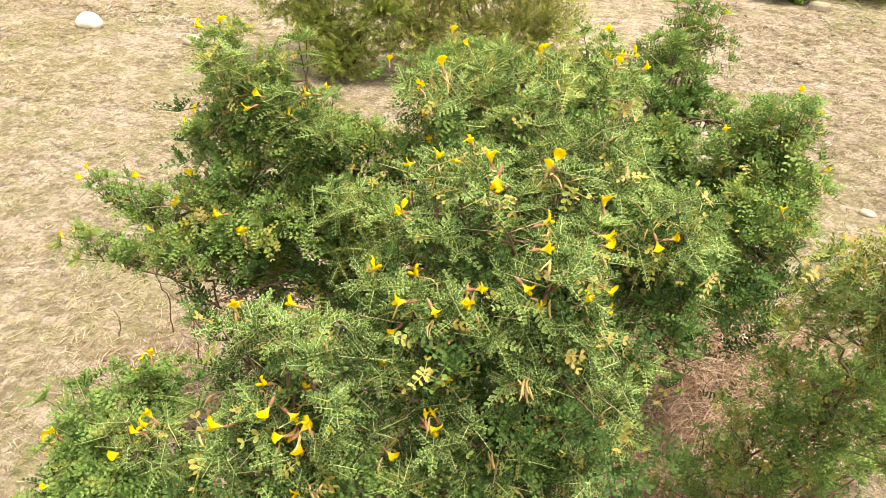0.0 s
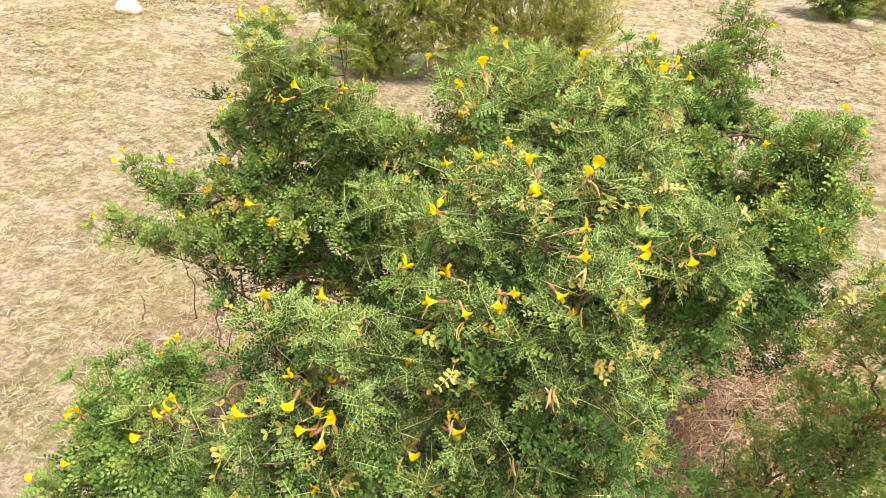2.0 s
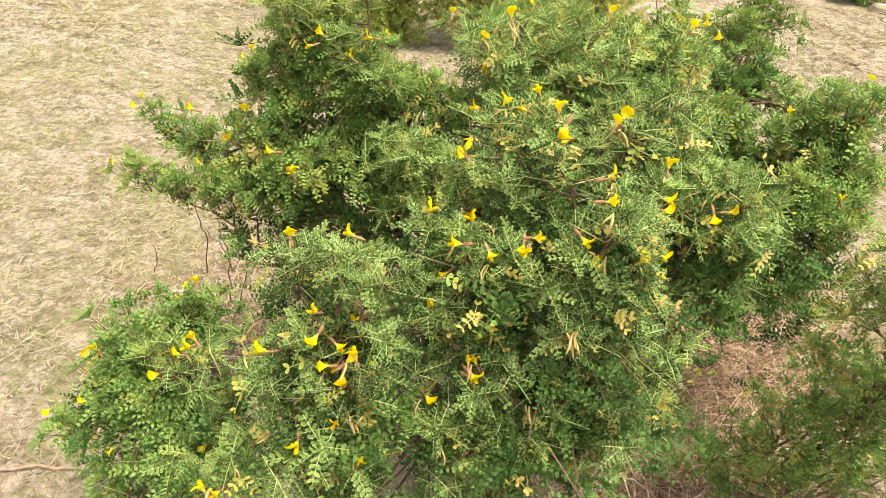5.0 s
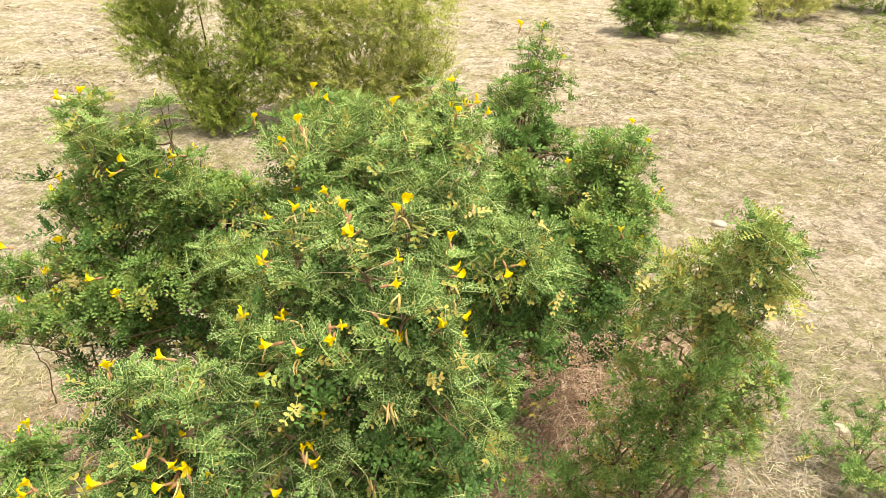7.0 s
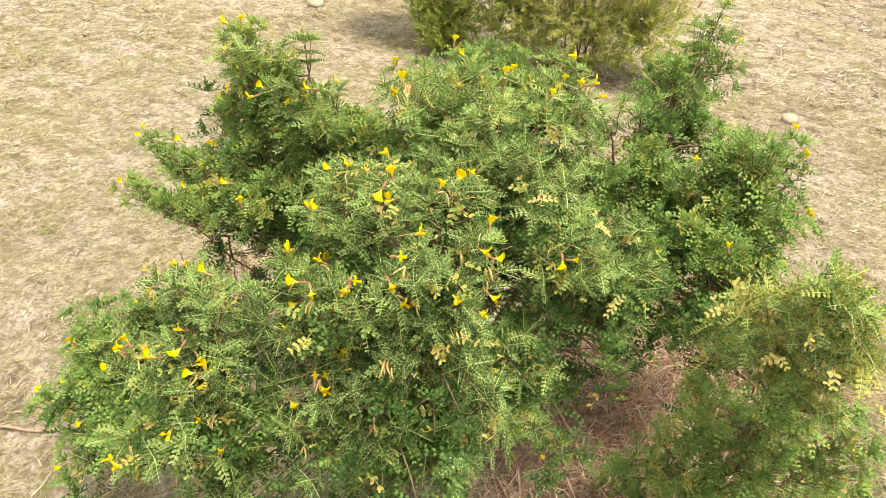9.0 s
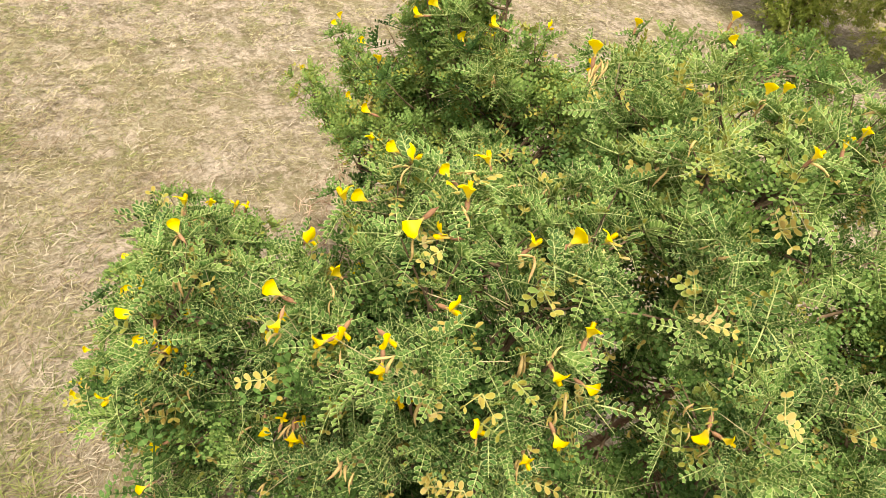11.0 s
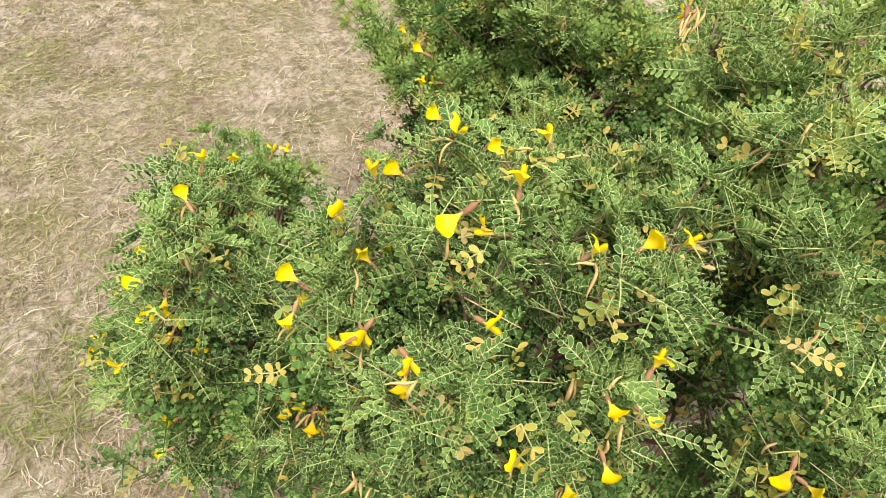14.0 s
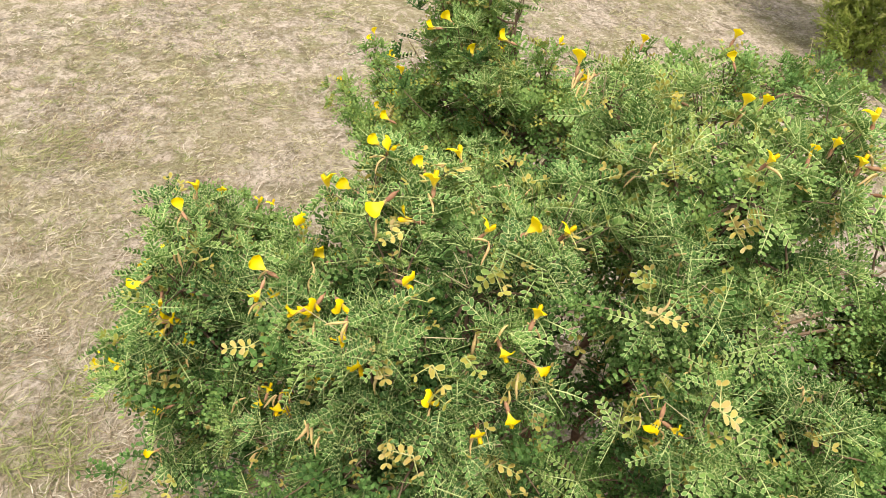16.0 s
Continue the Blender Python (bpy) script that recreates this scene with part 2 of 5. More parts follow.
def tube(points, radii, sides=6, cap=True):
    """A tapering, bending stem."""
    p, r = np.asarray(points, float), np.asarray(radii, float)
    d = unit(np.gradient(p, axis=0))
    ref = np.where(np.abs(d[:, 2:3]) > 0.9, [[1.0, 0, 0]], [[0, 0, 1.0]])
    a = unit(np.cross(d, ref))
    b = np.cross(d, a)
    ang = np.arange(sides) / sides * 2 * np.pi
    v = (p[:, None] + r[:, None, None] * (np.cos(ang)[None, :, None] * a[:, None] + np.sin(ang)[None, :, None] * b[:, None])).reshape(-1, 3)
    tris = []
    for i in range(len(p) - 1):
        for j in range(sides):
            q, s = i * sides + j, i * sides + (j + 1) % sides
            tris += [(q, s, s + sides), (q, s + sides, q + sides)]
    if cap:
        v = np.concatenate([v, p[-1:] + d[-1:] * r[-1]])
        e = (len(p) - 1) * sides
        tris += [(e + j, e + (j + 1) % sides, len(v) - 1) for j in range(sides)]
    return v, np.array(tris), {}


def bent(a, b, n, sag, wob, rnd):
    """A wavering line from a to b that starts upward."""
    a, b = np.asarray(a, float), np.asarray(b, float)
    t = np.linspace(0, 1, n)[:, None]
    line = a + (b - a) * t
    line[:, 2] += sag * np.sin(np.pi * t[:, 0])
    shift = rnd.normal(0, wob, (n, 3)) * np.sin(np.pi * t)
    return line + shift


# ---- ground ----
def land(x, y):
    """Height of the ground."""
    x, y = np.asarray(x, float), np.asarray(y, float)
    return 0.012 * np.sin(2.1 * x + 0.6 * y) * np.sin(1.7 * y - 0.4 * x) + 0.008 * np.sin(5.3 * x + 1.2) * np.sin(4.7 * y + 0.5)


def build_ground():
    s = np.linspace(-1, 1, 171)
    gx, gy = np.meshgrid(0.5 + 9 * s + 900 * s**9, 4.0 + 10 * s + 900 * s**9)
    gz = land(gx, gy)
    lump = np.array([noise.noise((x * 6, y * 6, 3.1)) * 0.010 + noise.noise((x * 17, y * 17, 8.1)) * 0.005 for x, y in zip(gx.ravel(), gy.ravel())]).reshape(gx.shape)
    near = np.exp(-((np.hypot(gx - 0.5, gy - 4) / 9) ** 4))
    v = np.stack([gx, gy, gz * near + lump * near], -1).reshape(-1, 3)
    n = len(s)
    i = (np.arange(n - 1)[:, None] * n + np.arange(n - 1)[None]).ravel()
    t = np.concatenate([np.stack([i, i + 1, i + n + 1], 1), np.stack([i, i + n + 1, i + n], 1)])
    return tagged(new("ground", mesh_of("ground", v, t, soil)), "pale sandy soil scattered with dry trampled grass", "ground", kind="structure")


build_ground()


# ---- leaves and flowers ----
def leaflet(length, width, cup):
    """An oval blade, pale at its rim: x along, cupped about its midrib."""
    prof = [(0.0, 0.0), (0.18, 0.62), (0.5, 1.0), (0.82, 0.72), (1.0, 0.0)]
    v, rim = [(0, 0, 0)], [1.0]
    for x, w in prof[1:4]:
        for side in (-1, 0, 1):
            v.append((x * length, side * w * width / 2, cup * width * (abs(side) * w) - 0.10 * length * x * x))
            rim.append(1.0 if side else 0.0)
    v.append((length, 0, -0.10 * length))
    rim.append(1.0)
    t = [(0, 2, 1), (0, 3, 2)]
    for r in (1, 4):
        t += [(r, r + 1, r + 4), (r, r + 4, r + 3), (r + 1, r + 2, r + 5), (r + 1, r + 5, r + 4)]
    t += [(7, 8, 10), (8, 9, 10)]
    return np.array(v), np.array(t), {"rim": np.array(rim)}


def simple_leaflet(length, width, cup):
    """A blunt oval blade folded about its midrib."""
    v = np.array([(0.55 * length, 0, 0), (0, 0, 0), (0.30 * length, width * 0.40, cup * width), (0.70 * length, width * 0.50, cup * width * 1.2), (0.96 * length, width * 0.26, cup * width * 0.6), (0.96 * length, -width * 0.26, cup * width * 0.6), (0.70 * length, -width * 0.50, cup * width * 1.2), (0.30 * length, -width * 0.40, cup * width)])
    return v, np.array([(0, 1, 7), (0, 2, 1), (0, 3, 2), (0, 4, 3), (0, 5, 4), (0, 6, 5), (0, 7, 6)])[:, ::-1], {"rim": np.array([0.0, 1, 1, 1, 1, 1, 1, 1])}


def small_leaflet(length, width, cup):
    """A blunt folded blade for leaves further in."""
    v = np.array([(0.55 * length, 0, 0), (0, 0, 0), (0.38 * length, width * 0.47, cup * width), (0.90 * length, width * 0.36, cup * width), (0.90 * length, -width * 0.36, cup * width), (0.38 * length, -width * 0.47, cup * width)])
    return v, np.array([(0, 1, 5), (0, 2, 1), (0, 3, 2), (0, 4, 3), (0, 5, 4)])[:, ::-1], {"rim": np.array([0.0, 1, 1, 1, 1, 1])}


def inner_leaflet(length, width, cup):
    v = np.array([(0, 0, 0), (0.45 * length, -width * 0.50, cup * width), (0.92 * length, -width * 0.28, cup * width * 0.5), (0.92 * length, width * 0.28, cup * width * 0.5), (0.45 * length, width * 0.50, cup * width)])
    return v, np.array([(0, 1, 4), (1, 2, 3), (1, 3, 4)]), {"rim": np.array([0.2, 0.885, 0.68, 0.68, 0.885])}


def pinnate_leaf(rnd, pairs, fold, arch, blade=simple_leaflet, length=0.046, broad=1.0, cup=0.25):
    """A feather leaf: a rachis with pairs of downy leaflets; x along the rachis, z the upper side."""
    pieces = []
    s = np.linspace(0, 1, 2 if blade is inner_leaflet else 3)
    reach = length * (1.0 if blade is inner_leaflet else 1.12)
    spine = np.stack([s * reach, 0 * s, arch * reach * s * s], 1)
    tv, tt, _ = tube(spine, 0.0010 * (1.3 - 0.9 * s), 3, False)
    pieces.append((tv, tt, {"rim": np.full(len(tv), 0.82 if blade is inner_leaflet else 1.0)}))
    for k in range(pairs):
        f = 0.14 + 0.84 * k / (pairs - 1)
        base = np.array([f * length, 0, arch * length * f * f])
        size = (0.80 + 0.30 * math.sin(math.pi * min(1, f + 0.12))) * rnd.uniform(0.88, 1.1)
        for side in (-1, 1):
            v, t, fl = blade(0.0122 * size, 0.0056 * size * broad, cup * rnd.uniform(0.6, 1.3))
            yaw = radians(rnd.uniform(50, 70) - 16 * f) * side
            lift = radians(fold + rnd.uniform(-10, 10))
            m = (Matrix.Rotation(yaw, 3, "Z") @ Matrix.Rotation(-lift, 3, "Y") @ Matrix.Rotation(radians(rnd.uniform(-14, 14)), 3, "X"))
            pieces.append((v @ np.array(m).T + base, t, fl))
    return joined(pieces)


_r = np.random.RandomState(5)
LEAVES = [pinnate_leaf(_r, p, f, a, simple_leaflet, n, w, c) for p, f, a, n, w, c in ((6, 12, -0.12, 0.050, 1.0, 0.22), (6, 36, 0.05, 0.050, 0.85, 0.5), (7, 55, -0.05, 0.053, 0.72, 0.8), (5, 8, -0.22, 0.045, 1.1, 0.18), (6, 26, 0.08, 0.049, 0.92, 0.38), (7, 48, -0.15, 0.054, 0.72, 0.75))]
PLAIN = [pinnate_leaf(_r, p, f, a, small_leaflet, n, w, c) for p, f, a, n, w, c in ((6, 15, -0.12, 0.050, 0.95, 0.25), (7, 40, 0.05, 0.052, 0.75, 0.6), (5, 5, -0.22, 0.045, 1.0, 0.25), (7, 54, -0.1, 0.053, 0.7, 0.8))]
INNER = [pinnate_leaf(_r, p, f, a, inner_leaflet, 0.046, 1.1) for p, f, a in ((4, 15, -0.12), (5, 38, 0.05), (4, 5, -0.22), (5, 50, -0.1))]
# old leaves: fewer, broad, flat leaflets
OLD = [pinnate_leaf(_r, p, f, a, simple_leaflet, 0.026, 1.25, 0.12) for p, f, a in ((2, 10, -0.15), (3, 0, -0.35), (2, 25, 0.05))]


def banner_petal(rnd, size=1.0):
    """The broad upright petal: narrow claw, wide blade, folded along its middle and bent back."""
    v, rim = [], []
    rows = ((-0.010, 0.0018, 0.0), (-0.0045, 0.0040, 0.0006), (0.0005, 0.0072, 0.0026), (0.0040, 0.0098, 0.0060), (0.0062, 0.0110, 0.0104), (0.0070, 0.0102, 0.0146), (0.0068, 0.0068, 0.0172))
    twist = rnd.uniform(-0.25, 0.25)
    for k, (x, w, rise) in enumerate(rows):
        for j in range(-2, 3):
            u = j / 2
            notch = 0.0020 * (1 - abs(u)) * (k == 6)
            v.append((x - 0.42 * w * u * u * k / 6 + rnd.normal(0, 0.0005), u * w, 0.0030 + rise - notch - 0.35 * w * u * u * (1 - k / 6) + twist * u * w + rnd.normal(0, 0.0005)))
            rim.append(min(1.0, k / 2.5))
    t = []
    for k in range(len(rows) - 1):
        for j in range(4):
            q = 5 * k + j
            t += [(q, q + 1, q + 6), (q, q + 6, q + 5)]
    return np.array(v) * size, np.array(t), {"rim": np.array(rim)}


def keel_petals(rnd, size=1.0):
    """Wings and keel: a slim boat below the banner, on a pale tube."""
    pieces = []
    x = np.array([-0.017, -0.012, -0.007, -0.002, 0.003, 0.007, 0.0092])
    r = np.array([0.0016, 0.0017, 0.0020, 0.0027, 0.0032, 0.0026, 0.0008])
    v, t, _ = tube(np.stack([x, 0 * x, -0.0012 - 0.05 * np.maximum(0, x)], 1), r, 7)
    pieces.append((v, t, {"rim": np.clip((v[:, 0] + 0.008) / 0.008, 0, 1)}))
    for side in (-1, 1):
        rows = ((-0.008, 0.0010), (-0.001, 0.0026), (0.005, 0.0032), (0.0095, 0.0012))
        w, rim = [], []
        for k, (px, h) in enumerate(rows):
            for j in (-1, 0, 1):
                w.append((px, side * (0.0020 + 0.05 * max(0, px) + 0.0008 * (1 - j * j)), -0.0012 + j * h))
                rim.append(min(1.0, k / 1.5))
        tt = []
        for k in range(3):
            for j in range(2):
                q = 3 * k + j
                tt += [(q, q + 1, q + 4), (q, q + 4, q + 3)]
        pieces.append((np.array(w), np.array(tt), {"rim": np.array(rim)}))
    v, t, f = joined(pieces)
    return v * size, t, f


def calyx_tube(rnd, size=1.0):
    """A brown downy tube on a short stalk, with small teeth at its mouth."""
    x = np.array([-0.033, -0.029, -0.0272, -0.0245, -0.0190, -0.0145])
    r = np.array([0.0009, 0.0010, 0.0024, 0.0031, 0.0031, 0.0027])
    v, t, _ = tube(np.stack([x, 0.0003 * np.sin(x * 300), -0.0012 + 0 * x], 1), r, 8, False)
    pieces = [(v, t, {})]
    for k in range(5):
        a = k / 5 * 2 * np.pi
        c, s = math.cos(a), math.sin(a)
        tooth = np.array([(-0.0157, 0.0028 * math.cos(a - 0.5), 0.0028 * math.sin(a - 0.5)), (-0.0157, 0.0028 * math.cos(a + 0.5), 0.0028 * math.sin(a + 0.5)), (-0.0110, 0.0030 * c, 0.0030 * s)])
        tooth[:, 2] -= 0.0012
        pieces.append((tooth, np.array([(0, 1, 2)]), {}))
    v, t, _ = joined(pieces)
    return v * size, t


def withered(rnd):
    """A spent flower: a limp, twisted tan tube that hangs, wider at its end."""
    s = np.linspace(0, 1, 7)
    line = np.stack([0.031 * s, 0.004 * np.sin(4 * s + rnd.uniform(0, 6)), -0.014 * s * s], 1)
    v, t, _ = tube(line, 0.0008 + 0.0017 * np.sin(np.pi * np.clip(s * 0.9 + 0.08, 0, 1)), 6)
    v[:, 1] *= 0.75
    return v, t, {"rim": np.clip(v[:, 0] / 0.036, 0, 1)}


_r = np.random.RandomState(8)
BANNERS = [mesh_of("flower", *_q[:2], petal_yellow, rim=_q[2]["rim"]) for _q in (banner_petal(_r, s) for s in (0.80, 0.88, 0.95, 0.74))]
KEELS = [mesh_of("keel", *_q[:2], petal_pale, rim=_q[2]["rim"]) for _q in (keel_petals(_r, s) for s in (0.80, 0.88, 0.95, 0.74))]
CALYXES = [mesh_of("calyx", *calyx_tube(_r, s), calyx_brown) for s in (0.80, 0.88, 0.95, 0.74)]
DRY = [mesh_of("withered_flower", *_q[:2], dry_tan, rim=_q[2]["rim"]) for _q in (withered(_r) for k in range(4))]
LEAF_MESHES = [mesh_of("leaf", q[0], q[1], leaf_green, rim=q[2]["rim"], tone=np.full(len(q[0]), 0.12 + 0.09 * k), down=np.ones(len(q[0]))) for k, q in enumerate(LEAVES)]


def place(at, ahead, up, size=1.0):
    m = frames_of(np.array([at]), np.array([ahead]), np.array([up]), np.array([size]))[0]
    return Matrix((*[tuple(map(float, row)) for row in m], (0, 0, 0, 1)))


def towards(heading, rise):
    h, e = radians(heading), radians(rise)
    return np.array([math.cos(h) * math.cos(e), math.sin(h) * math.cos(e), math.sin(e)])


def add_flower(shrub, k, x, y, z, heading, rise):
    origin = np.array(shrub.location)
    m = place(np.array([x, y, z]) - origin, towards(heading, rise), np.array([0.15, -0.35, 0.9]) + 0.35 * np.sin([k * 1.7, k * 2.3 + 1, k * 3.1])) @ Matrix.Translation((-0.001, 0, -0.006))
    f = part("flower", BANNERS[k % 4], shrub, "bright yellow pea flower with brown calyx", m)
    part("keel", KEELS[k % 4], f)
    part("calyx", CALYXES[k % 4], f, "brown tubular calyx")


# ---- shrubs ----
class Leaves:
    """Gathers the leaf poses of one shrub."""

    def __init__(self):
        self.fine, self.plain, self.inner, self.old = [], [], [], []

    def shoot(self, rnd, root, tip, nodes, per, size, tone, fine, down=1.0, old=1.0):
        """A leafy shoot: a star of feather leaves at its tip, smaller whorls below, the lowest often yellow."""
        root, tip = np.asarray(root), np.asarray(tip)
        axis = unit(tip - root)
        turn = rnd.uniform(0, 6.28)
        side = unit(np.cross(axis, [0.3, 0.2, 0.9] if abs(axis[2]) < 0.9 else [1, 0, 0]))
        other = np.cross(axis, side)
        for k in range(nodes):
            at = root + (tip - root) * (1 - k / nodes)
            count = per + 4 if k == 0 else per
            for j in range(count):
                turn += 2.4 + rnd.uniform(-0.25, 0.25)
                lean = rnd.uniform(0.10, 0.55) if k == 0 and j > 1 else rnd.uniform(0.9, 1.6) if k == 0 else rnd.uniform(-0.15, 0.35)
                out = math.cos(turn) * side + math.sin(turn) * other
                d = unit(out + axis * lean + [0, 0, 0.05])
                up = unit(axis * 0.8 - out * lean * 0.6 + [0.1, -0.2, 0.7] + rnd.normal(0, 0.2, 3))
                long = size * rnd.uniform(0.78, 1.12) * (0.75 if k == 0 and j < 2 else 1.0 if k == 0 else 0.82)
                # each lower whorl a little darker, shade within the shoot put into leaf colour
                row = (at, d, up, long, tone + rnd.normal(0, 0.07) - 0.05 * k, (0.85 if 0.45 < down < 0.5 else down) * (1.0 - 0.12 * k))
                if k > 0 and rnd.rand() < (0.05 + 0.07 * k) * old:
                    self.old.append((at, d, up, size * rnd.uniform(0.8, 1.15), rnd.uniform(0.70, 1.0), 0.3))
                else:
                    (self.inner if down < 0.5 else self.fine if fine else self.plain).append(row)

    def cluster(self, rnd, at, axis, count):
        """A few old yellow or tan leaves together."""
        tone = rnd.uniform(0.70, 1.0)
        for j in range(count):
            d = unit(rnd.normal(0, 1, 3) + axis * 0.4)
            self.old.append((at, d, unit(axis + [0, 0, 0.5] + rnd.normal(0, 0.3, 3)), rnd.uniform(0.75, 1.1), tone + rnd.normal(0, 0.05), 0.5))

    def mesh(self, name, rows, kinds, rnd):
        pick = rnd.randint(0, len(kinds), len(rows))
        pieces = []
        for k, proto in enumerate(kinds):
            some = [r for r, p in zip(rows, pick) if p == k]
            if some:
                at, d, up, size, tone, down = (np.array(c) for c in zip(*some))
                pieces.append(stamp(proto, frames_of(at, d, up, size), np.clip(tone, 0, 1), down))
        v, t, f = joined(pieces)
        return mesh_of(name, v, t, leaf_green, **f)


def near_line(p, line):
    k = int(np.argmin(np.linalg.norm(line - p, axis=1)))
    return line[k], k


def pea_shrub(base, label, limbs, seed, separate=0, window=None, thick=0.014):
    """A thorny pea shrub: limbs from one foot, twigs to each tuft, leafy shoots, flowers where they stand."""
    rnd = np.random.RandomState(seed)
    shrub = thing("pea_shrub", base, label, "shrub")
    base = np.asarray(base, float)
    got = Leaves()
    k, spines = 0, []
    crown = np.array([spot for limb in limbs if limb[4] > 0.8 for spot in limb[1]] or [(0, 0, -9)], float)
    for tip, tufts, blooms, dry, fullness, pale in limbs:
        tip = np.asarray(tip, float)
        foot = base + np.append(rnd.normal(0, 0.05, 2), -0.03)
        knee = foot + (tip - foot) * [0.35, 0.35, 0.5] + np.append(rnd.normal(0, 0.03, 2), 0)
        line = np.concatenate([bent(foot, knee, 9, 0.02, 0.012, rnd), bent(knee, tip, 9, 0.05, 0.014, rnd)[1:]])
        s = np.linspace(0, 1, len(line))
        v, t, _ = tube(line - base, thick * (1 - 0.7 * s) * (1.0 if fullness > 0.65 else 0.4), 8)
        limb = part("limb", mesh_of("limb", v, t, bark), shrub)
        twigs = []
        middle = tip - [0, 0, 0.06]
        tufts = np.asarray(tufts, float)
        if fullness > 0.8:
            # on the far limbs, shoots between neighbouring tufts thicken the outline
            spare = [(a, np.argsort(np.linalg.norm(tufts - a, axis=1))[1:3]) for a in tufts if np.linalg.norm(a - [1.05, 0.75, 1.65]) > 1.15]
            spare = [a + (tufts[b] - a) * rnd.uniform(0.35, 0.65) + rnd.normal(0, 0.012, 3) for a, near_two in spare for b in near_two if np.linalg.norm(tufts[b] - a) < 0.22]
            tufts = np.concatenate([tufts, spare[::3]]) if spare else tufts
        for spot in tufts:
            root, _ = near_line(spot - [0, 0, 0.18 * fullness if fullness > 0.65 else 0.03], line)
            out = unit((spot - middle) * [1, 1, 0.6] + [0, 0, 0.16])
            heart = spot - out * 0.088 * fullness
            reach = np.linalg.norm(spot - [1.05, 0.75, 1.65])
            near = reach < 0.92
            way = bent(root, heart, 6, 0.02, 0.006, rnd)
            twigs.append(tube(way - base, np.linspace(0.0042, 0.0018, 6), 4))
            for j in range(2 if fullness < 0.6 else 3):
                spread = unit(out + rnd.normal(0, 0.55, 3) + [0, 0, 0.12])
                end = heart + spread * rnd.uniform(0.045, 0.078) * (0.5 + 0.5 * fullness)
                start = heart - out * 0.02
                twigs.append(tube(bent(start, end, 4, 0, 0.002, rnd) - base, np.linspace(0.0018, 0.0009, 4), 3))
                # low tufts on the near side get darker tones, standing for their shade
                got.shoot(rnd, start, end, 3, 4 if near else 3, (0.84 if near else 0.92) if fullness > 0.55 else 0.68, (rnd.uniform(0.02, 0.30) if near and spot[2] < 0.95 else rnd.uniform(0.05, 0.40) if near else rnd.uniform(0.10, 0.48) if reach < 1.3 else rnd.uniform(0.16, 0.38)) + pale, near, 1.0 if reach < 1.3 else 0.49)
            for j in range(2):
                d = unit(out + rnd.normal(0, 0.8, 3))
                spines.append(tube(np.stack([heart, heart + d * rnd.uniform(0.05, 0.10)]) - base, [0.0009, 0.0004], 3, False))
            if reach < 1.25 and fullness > 0.8 and rnd.rand() < 0.68:
                for j in range(rnd.randint(1, 3)):
                    d = unit(rnd.normal(0, 0.5, 3) + out * 0.4 + [0.1, -0.3, -0.8])
                    m = place(spot - out * 0.02 - base, d, np.array([0, 0.2, 1.0]), rnd.uniform(0.65, 0.95))
                    part("withered_flower", DRY[rnd.randint(4)], shrub, "limp tan withered flower", m)
            for j in range(2 if fullness > 0.6 and reach < 1.2 else int(rnd.rand() < (0.5 if fullness > 0.8 else 0.15))):
                d = unit(out + rnd.normal(0, 0.9, 3))
                got.cluster(rnd, heart + d * rnd.uniform(0.035, 0.085), unit(d + [0, 0, 0.5]), rnd.randint(2, 4))
            length = np.linalg.norm(heart - root)
            # shoots along the twig, toned darker with depth to paint in the crown's shade
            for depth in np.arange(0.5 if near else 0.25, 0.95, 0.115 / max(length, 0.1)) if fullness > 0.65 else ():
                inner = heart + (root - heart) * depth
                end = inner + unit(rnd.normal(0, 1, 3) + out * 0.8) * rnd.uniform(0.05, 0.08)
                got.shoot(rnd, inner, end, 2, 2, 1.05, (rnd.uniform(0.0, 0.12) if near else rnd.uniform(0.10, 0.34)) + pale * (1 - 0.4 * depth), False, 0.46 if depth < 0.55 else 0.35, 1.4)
            # foliage between neighbouring tufts, a little further in, its darker tones painting the gaps' shade
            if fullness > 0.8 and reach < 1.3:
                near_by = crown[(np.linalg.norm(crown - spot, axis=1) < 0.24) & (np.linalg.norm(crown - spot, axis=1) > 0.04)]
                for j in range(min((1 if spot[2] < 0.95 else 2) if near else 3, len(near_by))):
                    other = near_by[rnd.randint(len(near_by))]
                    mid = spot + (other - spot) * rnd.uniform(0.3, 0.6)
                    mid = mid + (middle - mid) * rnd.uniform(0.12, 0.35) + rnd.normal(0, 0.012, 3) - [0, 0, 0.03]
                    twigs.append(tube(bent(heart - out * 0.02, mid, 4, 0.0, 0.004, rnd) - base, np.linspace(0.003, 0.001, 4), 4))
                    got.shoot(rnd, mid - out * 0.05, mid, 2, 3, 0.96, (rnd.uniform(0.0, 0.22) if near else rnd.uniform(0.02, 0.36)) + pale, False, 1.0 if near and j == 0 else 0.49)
            # shoots under the tuft, coloured dark in place of the shade below
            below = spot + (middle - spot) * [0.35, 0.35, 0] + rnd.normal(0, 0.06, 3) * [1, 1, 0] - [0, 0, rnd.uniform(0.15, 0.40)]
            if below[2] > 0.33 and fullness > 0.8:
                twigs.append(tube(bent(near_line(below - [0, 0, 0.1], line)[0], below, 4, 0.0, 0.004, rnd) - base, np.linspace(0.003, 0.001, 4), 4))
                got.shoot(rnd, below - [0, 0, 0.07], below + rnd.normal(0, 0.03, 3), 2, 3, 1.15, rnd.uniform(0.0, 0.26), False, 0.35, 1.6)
        v, t, _ = joined(twigs)
        tagged(part("twig_mass", mesh_of("twig_mass", v, t, twig_bark), shrub, "thin grey-brown twigs"), kind="stuff")
